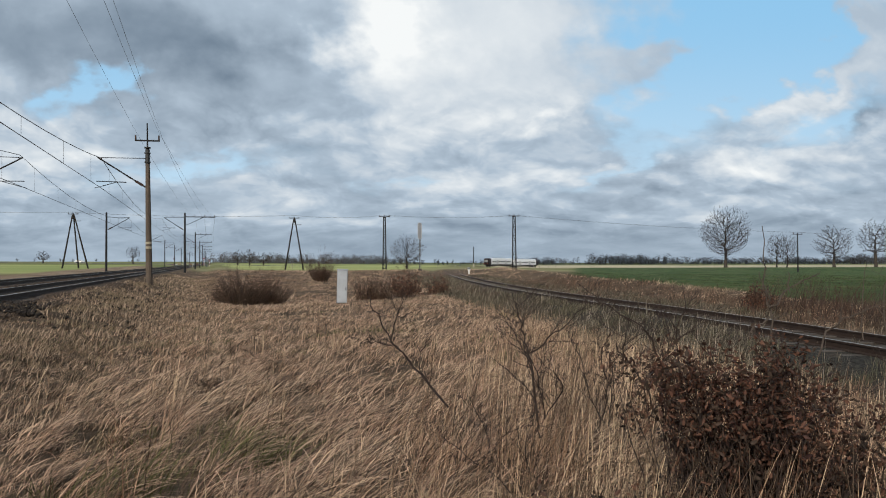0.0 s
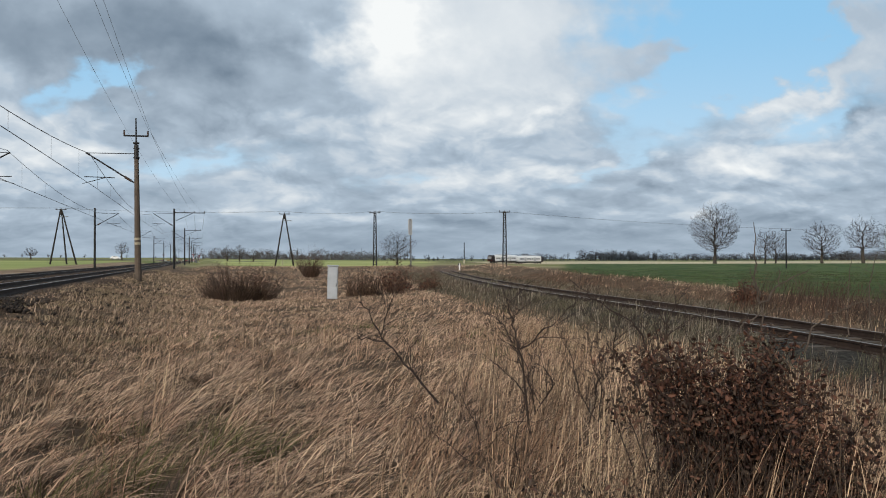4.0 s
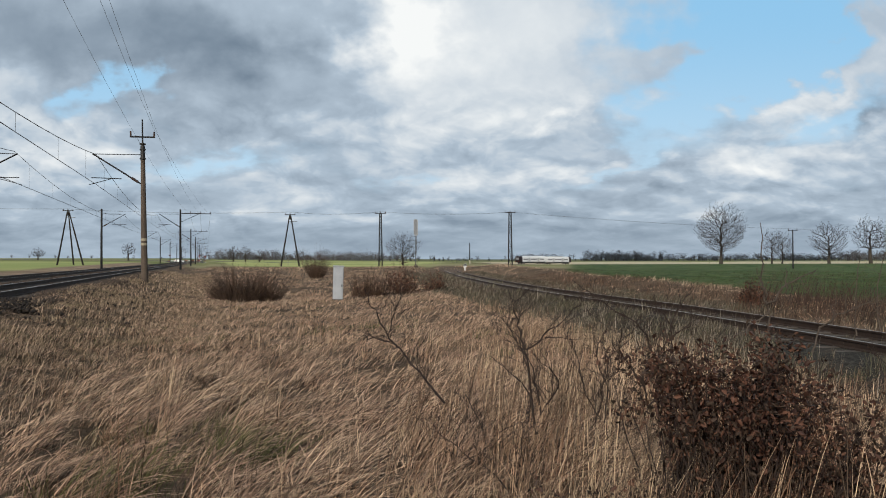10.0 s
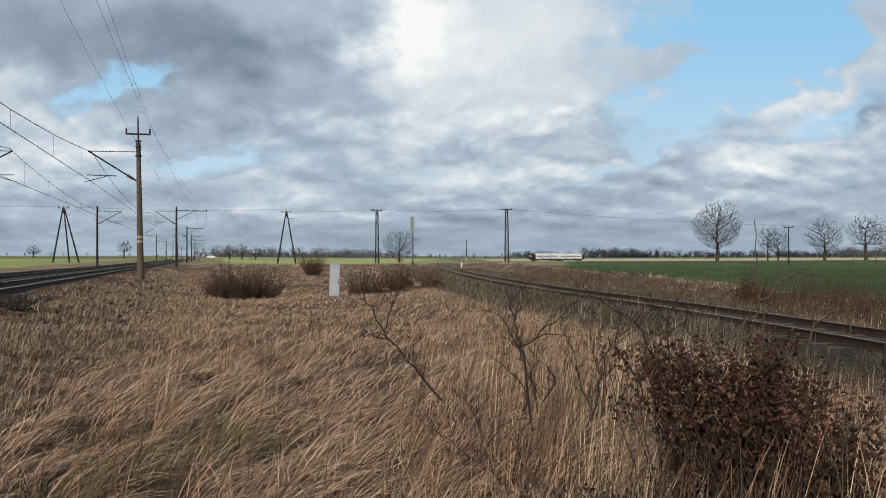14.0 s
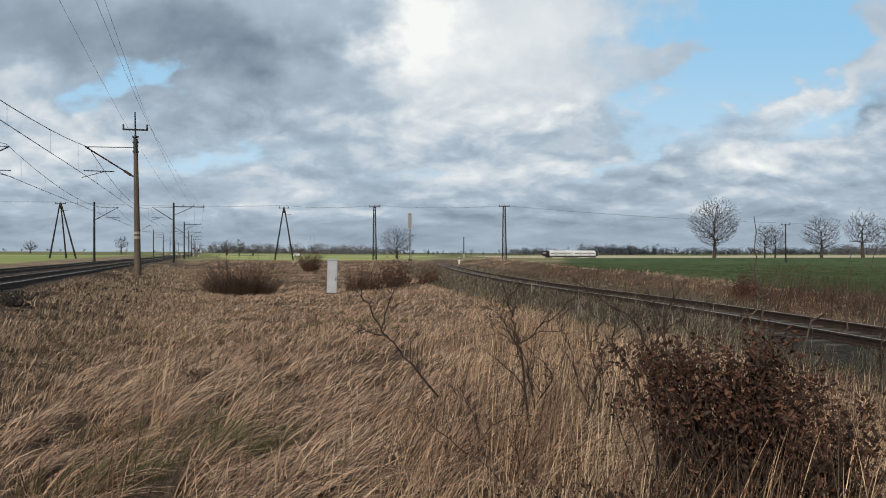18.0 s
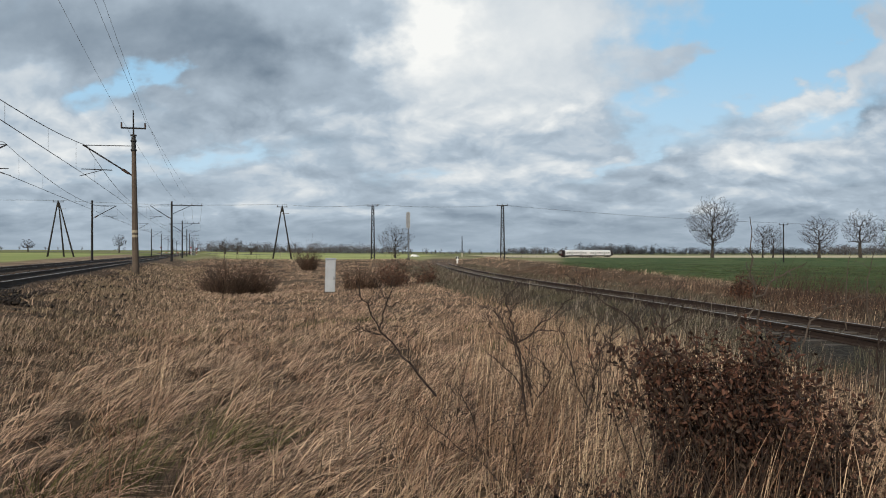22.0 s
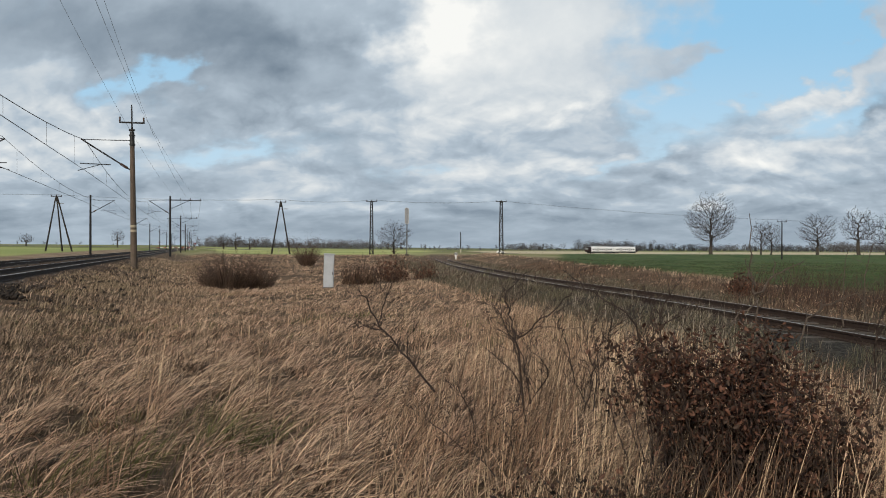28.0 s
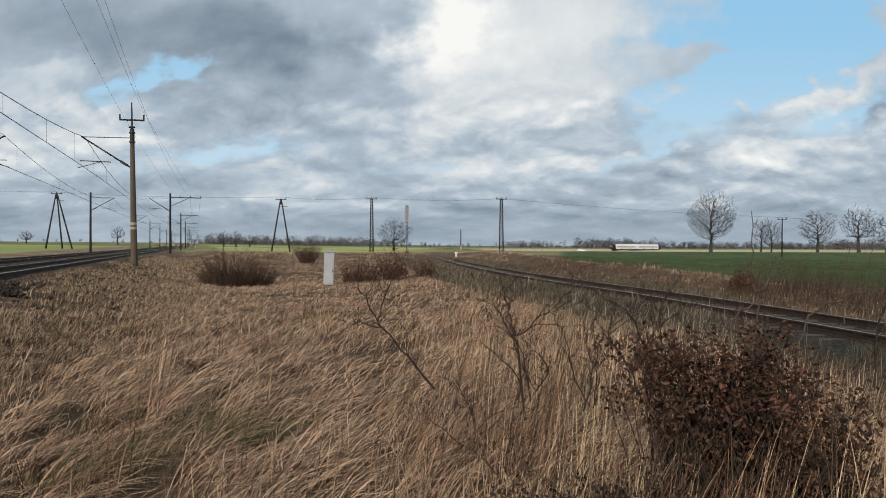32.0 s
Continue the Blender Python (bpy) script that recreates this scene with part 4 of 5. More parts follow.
# ---- bare trees ----
def limbs(rng, h, wide, trunk_r, low, points, thin, crook):
    """Tapered segments of a bare tree: the trunk's, then those of a crown that grows outwards from the crotch through an egg-shaped volume."""
    crotch = np.array((rng.uniform(-0.02, 0.02) * h, 0.0, h * low))
    mid, rz, rw = h * 0.575, h * 0.425, wide * 0.5
    pts = []
    while len(pts) < points:
        q = np.array([rng.uniform(-1, 1) for _ in range(3)])
        d = float(np.linalg.norm(q))
        if 0.12 < d < 1 and rng.random() < 0.55 + 0.45 * d:
            below = q[2] < 0
            p = np.array((q[0] * rw * (1 + 0.18 * q[2] * below), q[1] * rw * (1 + 0.18 * q[2] * below), mid + q[2] * rz * (0.92 if below else 1.0)))
            a = math.atan2(q[1], q[0])
            p = crotch + (p - crotch) * (1 + 0.07 * math.sin(3 * a + q[2] * 4) + 0.05 * math.sin(7 * a - q[2] * 6))
            if p[2] > crotch[2] + 0.02 * h + 0.25 * max(0, rw * 0.4 - abs(p[0])) * 0.3:
                pts.append(p)
    pts = np.array(pts)
    pts = pts[np.argsort(np.linalg.norm((pts - crotch) * (1, 1, 0.8), axis=1))]
    lead = [crotch + np.array((0.015 * h * math.sin(2.3 * k + wide), 0.012 * h * math.cos(1.7 * k), h * (0.66 - low) * k / 7)) for k in range(1, 8)]
    nodes = np.concatenate([[(0, 0, -0.3)], [crotch * (1, 1, 0.55)], [crotch], lead, pts])
    up, path = np.zeros(len(nodes), int), np.zeros(len(nodes))
    up[2] = 1
    for k in range(3, 10):
        up[k], path[k] = k - 1, 0.5 * (nodes[k, 2] - crotch[2])
    for k in range(10, len(nodes)):
        d = np.linalg.norm(nodes[2:k] - nodes[k], axis=1)
        rise = nodes[k, 2] - nodes[2:k, 2] - 0.35 * np.linalg.norm(nodes[2:k, :2] - nodes[k, :2], axis=1)
        q = 2 + int(np.argmin(d + crook * path[2:k] + 0.8 * np.maximum(0, -rise)))
        up[k], path[k] = q, path[q] + d[q - 2]
    load = np.zeros(len(nodes))
    tips = np.ones(len(nodes), bool)
    tips[up[1:]] = False
    load[tips] = 1
    for k in range(len(nodes) - 1, 2, -1):
        load[up[k]] += load[k]
    full = load[2]
    wide_at = np.maximum(thin, trunk_r * 0.86 * (np.maximum(load, 1) / full) ** 0.48)
    trunk = [(Vector(nodes[0]), Vector(nodes[1]), trunk_r * 1.25, trunk_r), (Vector(nodes[1]), Vector(nodes[2]), trunk_r, trunk_r * 0.9)]
    twigs = []
    for k in range(3, len(nodes)):
        a, b = Vector(nodes[up[k]]), Vector(nodes[k])
        ra = min(wide_at[up[k]], wide_at[k] * 1.5)
        bend = a.lerp(b, 0.5) + Vector((rng.uniform(-1, 1), rng.uniform(-1, 1), rng.uniform(-0.3, 1.0))) * (b - a).length * 0.05
        twigs += [(a, bend, ra, (ra + wide_at[k]) / 2), (bend, b, (ra + wide_at[k]) / 2, wide_at[k])]
        for _ in range(3 if tips[k] else 1):
            d = ((b - a).normalized() * 0.8 + Vector((rng.uniform(-1, 1), rng.uniform(-1, 1), rng.uniform(-0.4, 1.0))) * 0.75).normalized()
            twigs.append((a.lerp(b, rng.uniform(0.5, 1.0)), b + d * h * rng.uniform(0.018, 0.05), thin * 0.8, thin * 0.45))
    return trunk, twigs


def tubes(name, segs, sides):
    """All segments as one mesh of thin tapered tubes."""
    a = np.array([s[0][:] for s in segs])
    b = np.array([s[1][:] for s in segs])
    ra, rb = np.array([s[2] for s in segs]), np.array([s[3] for s in segs])
    d = b - a
    d /= np.linalg.norm(d, axis=1, keepdims=True) + 1e-9
    ref = np.where(np.abs(d[:, 2:3]) < 0.9, np.array([[0, 0, 1.0]]), np.array([[1.0, 0, 0]]))
    u = np.cross(d, ref)
    u /= np.linalg.norm(u, axis=1, keepdims=True)
    w = np.cross(d, u)
    an = np.arange(sides) * math.tau / sides
    ring = u[:, None] * np.cos(an)[None, :, None] + w[:, None] * np.sin(an)[None, :, None]
    v = np.concatenate([a[:, None] + ring * ra[:, None, None], b[:, None] + ring * rb[:, None, None]], 1)
    k = np.arange(sides)
    k2 = (k + 1) % sides
    t = np.concatenate([np.stack([k, k2, k2 + sides], 1), np.stack([k, k2 + sides, k + sides], 1)])
    t = t[None] + (np.arange(len(segs)) * 2 * sides)[:, None, None]
    return v.reshape(-1, 3), t.reshape(-1, 3)


def bare_tree(x, y, h, wide, seed, label, trunk_r, low, points, thin, crook=0.35):
    tr, tw = limbs(random.Random(seed), h, wide, trunk_r, low, points, thin, crook)
    ob = empty("bare_tree", pose(x, y, float(height(x, y))), label, "tree", "bare field trees")
    for nm, segs, sides, mat in (("trunk", tr, 8, M["bark"]), ("crown", tw, 3, M["crown"])):
        v, t = tubes(nm, segs, sides)
        part(nm, mesh_np(nm, v, t, [mat]), None, ob)
    return ob


TREES = [
    (93.3, 250.0, 20.0, 16.6, 11, "large bare roadside tree with a round fine-twigged crown", 0.58, 0.13, 2100, 0.021, 0.5),
    (115.9, 262.0, 12.2, 7.5, 12, "bare tree with several close trunks", 0.30, 0.14, 420, 0.022, 0.6),
    (119.5, 262.0, 11.4, 8.5, 22, "bare tree with several close trunks", 0.30, 0.12, 480, 0.022, 0.6),
    (130.1, 250.0, 14.0, 13.0, 13, "bare broad-crowned field tree with dark limbs", 0.48, 0.20, 800, 0.021, 0.4),
    (144.3, 250.0, 16.2, 11.8, 14, "bare tree with crooked spreading limbs", 0.52, 0.30, 650, 0.023, 0.25),
    (157.5, 256.0, 14.0, 14.0, 15, "bare field tree with dark limbs", 0.44, 0.24, 600, 0.023, 0.4),
    (-9.3, 150.0, 6.7, 7.6, 16, "small bare round-crowned tree in the field", 0.20, 0.20, 800, 0.011, 0.5),
    (-169.5, 300.0, 5.2, 5.6, 17, "bare lone tree far out in the field", 0.30, 0.24, 160, 0.045),
    (-132.0, 300.0, 7.6, 6.0, 18, "bare lone tree far out in the field", 0.30, 0.34, 150, 0.045),
    (-94.5, 320.0, 6.9, 5.8, 19, "bare tree at the far edge of the field", 0.32, 0.2, 160, 0.05),
    (-89.8, 322.0, 7.2, 5.8, 20, "bare tree at the far edge of the field", 0.32, 0.2, 160, 0.05),
    (-82.5, 318.0, 5.8, 6.8, 21, "bare tree at the far edge of the field", 0.32, 0.15, 160, 0.05),
]
for row in TREES:
    bare_tree(*row)


def far_woods(name, label, rows, seed):
    """Far belts of bare trees and scrub: upright sticks and fans of twigs, many hundreds of trees in one object."""
    r = np.random.RandomState(seed)
    segs = []
    for x0, y0, x1, y1, n, h0, h1 in rows:
        for _ in range(int(n * 1.05)):
            u = r.rand()
            x, y = x0 + (x1 - x0) * u + r.randn() * 5, y0 + (y1 - y0) * u + r.randn() * 14
            h = h0 * 0.75 + (h1 - h0 * 0.75) * r.rand() ** 1.8
            z = float(height(x, y))
            w = h * (0.34 + 0.22 * r.rand())
            stem = 0.10 + 0.16 * r.rand() if h > 4.5 else 0.02
            fork = Vector((x + 0.3 * r.randn(), y, z + h * (stem + 0.08)))
            segs.append((Vector((x, y, z - 0.3)), fork, 0.24, 0.17))
            mid_z, half = z + h * (stem + (1 - stem) * 0.55), h * (1 - stem) * 0.46
            for k in range(26):
                d = r.randn(3)
                d = d / np.linalg.norm(d) * r.rand() ** 0.4
                tip = Vector((x + d[0] * w, y + d[1] * w, mid_z + d[2] * half))
                if k < 6:
                    segs.append((fork, tip, 0.15, 0.07))
                else:
                    e = Vector((d[0] + 0.8 * r.randn(), 0.3 * r.randn(), 0.2 + 0.6 * d[2] + 0.4 * r.randn())) * w * 0.24
                    segs.append((tip - e, tip + e * 0.5, 0.12, 0.06))
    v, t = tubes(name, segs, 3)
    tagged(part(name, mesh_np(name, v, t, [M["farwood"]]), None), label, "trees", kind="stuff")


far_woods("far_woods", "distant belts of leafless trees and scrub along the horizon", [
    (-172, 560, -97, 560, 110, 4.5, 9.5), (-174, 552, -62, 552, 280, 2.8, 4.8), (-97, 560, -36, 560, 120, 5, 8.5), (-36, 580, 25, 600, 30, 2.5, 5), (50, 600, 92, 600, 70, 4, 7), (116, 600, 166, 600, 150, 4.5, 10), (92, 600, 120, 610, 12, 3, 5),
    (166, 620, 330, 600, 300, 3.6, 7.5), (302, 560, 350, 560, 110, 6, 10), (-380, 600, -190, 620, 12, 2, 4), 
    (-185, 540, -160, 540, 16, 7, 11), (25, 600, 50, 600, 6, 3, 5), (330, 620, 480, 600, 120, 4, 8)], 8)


# ---- bushes ----
def osier_bush(x, y, w, h, n, label, seed, mat="osier", lean=0.3):
    """A fan of many upright leafless stems."""
    r = np.random.RandomState(seed)
    segs = []
    for _ in range(n):
        a, q = r.rand() * 6.28, r.rand() ** 0.6
        fx, fy = math.cos(a) * q * w * 0.5, math.sin(a) * q * w * 0.4
        hh = h * (0.25 + 0.75 * r.rand() ** 1.6) * (1 - 0.3 * q) * (0.8 + 0.2 * math.sin(3 * a + seed))
        p = Vector((fx, fy, -0.15))
        dx, dy = fx / w * lean * 2 + r.randn() * 0.10, fy / w * lean * 2 + r.randn() * 0.10
        mid = p + Vector((dx * hh * 0.5, dy * hh * 0.5, hh * 0.55))
        tip = mid + Vector((dx * hh * 0.6 + r.randn() * 0.05, dy * hh * 0.6, hh * 0.45))
        segs += [(p, mid, 0.0085, 0.006), (mid, tip, 0.006, 0.0025)]
        if r.rand() < 0.6:
            segs.append((mid, mid + Vector((r.randn() * 0.16, r.randn() * 0.16, 0.25 * hh)), 0.006, 0.003))
    ob = empty("bush", pose(x, y, float(height(x, y))), label, "bush", "leafless bushes")
    v, t = tubes("stems", segs, 3)
    tagged(part("stemwork", mesh_np("stems", v, t, [M[mat]]), None, ob), kind="stuff")
    return ob


def leafed_scrub(x, y, w, h, n, label, seed):
    """A twiggy low shrub with rust-brown leaves still on it."""
    r = np.random.RandomState(seed)
    segs, spots = [], []
    for _ in range(n):
        a, q = r.rand() * 6.28, r.rand() ** 0.5
        hh = h * (0.30 + 0.70 * r.rand()) * (1 - 0.5 * q * q)
        p = Vector((math.cos(a) * q * w * 0.25, math.sin(a) * q * w * 0.2, -0.1))
        tip = Vector((math.cos(a) * q * w * 0.5, math.sin(a) * q * w * 0.4, hh))
        segs.append((p, tip, 0.008, 0.003))
        for _k in range(9):
            spots.append(p.lerp(tip, 0.35 + 0.65 * r.rand()) + Vector(r.randn(3) * 0.07))
    ob = empty("scrub", pose(x, y, float(height(x, y))), label, "bush", "rust-leaved scrub")
    v, t = tubes("stems", segs, 3)
    tagged(part("stemwork", mesh_np("stems", v, t, [M["osier"]]), None, ob), kind="stuff")
    p = np.array([q[:] for q in spots])
    a, b = r.randn(len(p), 3), r.randn(len(p), 3)
    a, b = a / np.linalg.norm(a, axis=1, keepdims=True) * 0.05, b / np.linalg.norm(b, axis=1, keepdims=True) * 0.032
    c = np.cross(a, b) * 9
    v = np.stack([p - a, p + b + c, p + a, p - b + c], 1).reshape(-1, 3)
    t = (np.array([(0, 1, 2), (0, 2, 3)])[None] + (np.arange(len(p)) * 4)[:, None, None]).reshape(-1, 3)
    tagged(part("foliage", mesh_np("leaves", v, t, [M["rustleaf"]]), None, ob), kind="stuff")
    return ob


osier_bush(-9.0, 31.0, 1.5, 2.5, 760, "dense leafless dark brown osier bush in dry grass", 1, lean=0.85)
osier_bush(-8.0, 31.5, 1.2, 2.3, 560, "dense leafless dark brown osier bush in dry grass", 2, lean=0.85)
osier_bush(-9.9, 32.2, 0.9, 1.7, 260, "dense leafless dark brown osier bush in dry grass", 8, lean=0.7)
osier_bush(-3.45, 32.0, 1.5, 1.85, 460, "reddish brown leafless bush behind the cabinet", 3, "rust", lean=0.35)
leafed_scrub(-2.15, 33.5, 1.7, 1.9, 120, "rust-brown leaved shrub near the cabinet", 4)
osier_bush(-11.2, 62.0, 1.0, 3.7, 620, "round dark thorn bush at the field edge", 5, lean=0.6)
leafed_scrub(-0.7, 36.5, 1.4, 1.2, 70, "low brown scrub beside the branch track", 6)
for k, (bx, by) in enumerate(((2.1, 6.3), (2.7, 7.3), (3.4, 8.3), (4.2, 9.2), (4.7, 8.0), (3.9, 7.0), (5.2, 10.6), (3.0, 9.6))):
    osier_bush(bx, by, 1.3, 0.62, 420, "low dark tangled bramble scrub beside the branch track", 40 + k, "osier", lean=1.6)
leafed_scrub(9.8, 23.5, 1.1, 1.15, 90, "rusty brown leaved scrub beyond the branch track", 7)


# ---- grass ----
def tuft_field(name, label, mat, bands, keep, seed, lean=0.75, upright=0.0, kind="stuff", tall=(0.45, 0.8), droop=0.35, wind=0.35, short=1.0):
    """Grass in tufts: each band is (near, far, tufts per square metre, blades a tuft, blade width, joints, tuft spread)."""
    r = np.random.RandomState(seed)
    vs, ts, base = [], [], 0
    for y0, y1, dens, nb, bw, seg, spr in bands:
        half = 0.70 * y1 + 1.2
        n = int(dens * (y1 - y0) * 2 * half)
        x, y = (r.rand(n) * 2 - 1) * half, y0 + (y1 - y0) * r.rand(n)
        ok = (np.abs(x) < 0.70 * y + 1.2) & keep(x, y, r)
        x, y = x[ok], y[ok]
        n = len(x)
        if not n:
            continue
        # each tuft leans its own way about the wind
        way = wind + 0.6 * lumps(x, y, 2.0, 21) + 0.5 * r.randn(n)
        size = (0.75 + 0.26 * lumps(x, y, 3.0, 31) + 0.3 * r.rand(n)).clip(0.45, 1.4)
        # short beside the tracks
        cropped = size * (1 - 0.68 * step01(ASIDE.x * x + ASIDE.y * y, 0.4, 2.6)) * (1 - 0.6 * np.exp(-((siding_off(x, y) + 1.6) / 2.2) ** 2)) * np.where(np.abs(siding_off(x, y)) < 1.7, 0.45, 1.0)
        size = (cropped * short + size * (1 - short)) * (1 - 0.22 * step01(y, 5.5, 9.0) * short) * (1 - 0.42 * step01(y, 9, 20) * short)
        X = np.repeat(x, nb) + r.randn(n * nb) * spr
        Y = np.repeat(y, nb) + r.randn(n * nb) * spr
        W = np.repeat(way, nb) + (0.6 + 0.4 * step01(np.repeat(y, nb), 7, 14)) * r.randn(n * nb)
        H = np.repeat(size, nb) * (tall[0] + (tall[1] - tall[0]) * r.rand(n * nb))
        Lr = lean * (0.55 + 0.75 * r.rand(n * nb)) * (1 - upright * (r.rand(n * nb) < 0.7))
        Z = height(X, Y) - 0.03
        dx, dy = np.cos(W), np.sin(W)
        turn = W + math.pi / 2 + 0.7 * r.randn(n * nb)
        wx, wy = np.cos(turn), np.sin(turn)
        width = bw * (0.6 + 0.8 * r.rand(n * nb))
        m = len(X)
        lev = []
        for k in range(seg + 1):
            u = k / seg
            out = H * Lr * u ** 1.45
            up = H * (u - droop * Lr * u ** 2.4)
            w = width * (1 - u) ** 0.6 * 0.5 if k < seg else 0 * width
            c = np.stack([X + dx * out, Y + dy * out, Z + up], 1)
            s = np.stack([wx * w, wy * w, 0.25 * w], 1)
            lev += [c - s, c + s] if k < seg else [c]
        per = 2 * seg + 1
        v = np.stack(lev, 1).reshape(-1, 3)
        t = []
        for k in range(seg - 1):
            t += [(2 * k, 2 * k + 1, 2 * k + 3), (2 * k, 2 * k + 3, 2 * k + 2)]
        t.append((2 * seg - 2, 2 * seg - 1, 2 * seg))
        t = (np.array(t)[None] + (np.arange(m) * per)[:, None, None]).reshape(-1, 3) + base
        base += len(v)
        vs.append(v)
        ts.append(t)
    me = mesh_np(name, np.concatenate(vs), np.concatenate(ts), [M[mat]])
    tagged(part(name, me, None), label, "grass", kind=kind)


def off_tracks(x, y, r):
    l = ASIDE.x * x + ASIDE.y * y
    d = siding_off(x, y)
    clear = (l < 4.2 + 0.3 * r.randn(len(x))) & ((np.abs(d + 1.0) > 3.0 - 0.7 * step01(y, 11, 16) + 0.5 * r.randn(len(x))) | (y > 88) | (y < 6))
    field = (d > 8.3 + 0.5 * r.randn(len(x))) & (y > 26)
    return clear & ~((d > 1.7) & (y < 70) & (r.rand(len(x)) < 0.82)) & ~field & (y < 125) & ~((d > 1.7) & (y < 9))


tuft_field("dry_grass", "tangled dry straw-coloured grass bent by the wind", "straw",
           [(2.2, 4.6, 26, 26, 0.0082, 4, 0.045), (4.6, 7.5, 21, 26, 0.0096, 4, 0.055), (7.5, 12, 16, 24, 0.0115, 4, 0.09),
            (12, 20, 11, 26, 0.0125, 3, 0.15), (20, 36, 5.2, 26, 0.017, 3, 0.24), (36, 70, 1.5, 16, 0.036, 2, 0.32), (70, 125, 0.4, 16, 0.075, 2, 0.5)], off_tracks, 1,
           lean=1.1, tall=(0.25, 0.58), droop=0.44)
tuft_field("pale_stalks", "upright pale dry stalks between the grass tufts", "pale",
           [(2.4, 5, 22, 11, 0.0055, 4, 0.10), (5, 9, 17, 11, 0.0065, 4, 0.12), (9, 16, 8, 11, 0.0085, 3, 0.15), (16, 32, 2.4, 10, 0.013, 3, 0.25)],
           lambda x, y, r: off_tracks(x, y, r) & (r.rand(len(x)) < 0.10 + 0.90 * step01(x - 0.05 * y, -0.5, 0.9)), 2, 0.35, 0.5, tall=(0.45, 0.9), droop=0.12)
tuft_field("green_grass", "low green grass showing through the dry thatch", "moss",
           [(3, 8, 10, 26, 0.006, 3, 0.09), (8, 25, 5, 18, 0.014, 3, 0.14)],
           lambda x, y, r: off_tracks(x, y, r) & ((lumps(x, y, 3.4, 44) > 0.62 - 0.4 * step01(-(x + 0.35 * y), 1.0, 4.0)) | (np.hypot(x + 1.6, y - 5.8) < 0.28) | (np.hypot(x + 2.2, y - 4.7) < 0.3) | (np.hypot((x + 6.9) / 1.5, (y - 12.3) / 1.8) < 0.6 + 0.5 * r.rand(len(x)))), 3, 0.55, 0.2, tall=(0.2, 0.42))


tuft_field("green_tufts", "olive-green tufts of living grass in the dry thatch", "moss",
           [(4.0, 7.0, 60, 16, 0.007, 4, 0.07)],
           lambda x, y, r: (np.hypot((x + 1.62) / 1.3, y - 5.6) < 0.26 * (0.6 + 0.6 * r.rand(len(x)))) | (np.hypot((x + 2.25) / 1.4, y - 4.75) < 0.30 * (0.6 + 0.6 * r.rand(len(x)))),
           33, 0.9, 0.1, tall=(0.34, 0.6), droop=0.4, short=0.0)


tuft_field("track_weeds", "short grey-brown weeds on and beside the branch track", "grey",
           [(7, 16, 22, 24, 0.009, 3, 0.12), (16, 34, 12, 16, 0.020, 3, 0.16), (34, 90, 3, 14, 0.045, 2, 0.3)],
           lambda x, y, r: (np.abs(siding_off(x, y) + 1.1) < 4.3) & (np.abs(np.abs(siding_off(x, y)) - 0.75) > 0.2) & (y > 7) & ((np.abs(siding_off(x, y)) > 1.5 + 0.3 * r.randn(len(x))) | (r.rand(len(x)) < 0.10)) & ((x < 0.44 * y) | (r.rand(len(x)) < 0.12)), 4, 0.6, 0.2, tall=(0.14, 0.36), short=0.0)


tuft_field("verge_grass", "low dark green grass in the ditch beside the branch track", "verge",
           [(4.5, 12, 16, 22, 0.008, 3, 0.12), (12, 40, 5, 18, 0.014, 3, 0.16)],
           lambda x, y, r: (siding_off(x, y) < -1.5) & (siding_off(x, y) > -4.4) & (lumps(x, y, 2.2, 61) > -0.25), 14, 0.6, 0.2, tall=(0.16, 0.34), short=0.0)


tuft_field("grey_stalks", "upright grey-white dead stalks in the ditch by the branch track", "ghost",
           [(5.5, 10, 9, 7, 0.0075, 4, 0.10), (10, 18, 2.6, 6, 0.009, 3, 0.2), (18, 34, 0.8, 6, 0.014, 3, 0.3)],
           lambda x, y, r: (siding_off(x, y) < -1.3) & (siding_off(x, y) > -5.5) & (r.rand(len(x)) < np.where(x > 0.43 * y, 0.05, 0.6)), 17, 0.3, 0.5, tall=(0.4, 0.85), droop=0.1, short=0.0)


tuft_field("winter_crop", "short green winter cereal in the field", "crop",
           [(24, 40, 6, 9, 0.028, 2, 0.12), (40, 70, 2.2, 9, 0.06, 2, 0.2), (70, 120, 0.5, 9, 0.12, 2, 0.4)],
           lambda x, y, r: (siding_off(x, y) > 8.6) & (x - 0.17 * y > -1.0), 6, 0.5, 0.4, tall=(0.12, 0.24))


tuft_field("bank_grass", "short trampled grass and moss on the railway bank", "bank",
           [(6, 14, 26, 16, 0.012, 3, 0.10), (14, 30, 12, 14, 0.02, 2, 0.16), (30, 70, 3, 12, 0.045, 2, 0.3)],
           lambda x, y, r: (ASIDE.x * x + ASIDE.y * y > -0.3) & (ASIDE.x * x + ASIDE.y * y < 4.75 + 0.2 * r.randn(len(x))), 7, 0.7, 0.2, tall=(0.08, 0.24), short=0.0)


tuft_field("field_edge_grass", "pale dry grass along the edge of the green crop", "bank",
           [(16, 40, 4, 12, 0.02, 3, 0.2), (40, 100, 1.2, 12, 0.045, 2, 0.35)],
           lambda x, y, r: (np.abs(siding_off(x, y) - 7.9) < 0.55 + 0.5 * np.abs(lumps(x, y, 3.0, 71))) & (lumps(x, y, 2.2, 72) > -0.35) & (x < 0.42 * y), 18, 0.8, 0.2, tall=(0.14, 0.34), short=0.0)


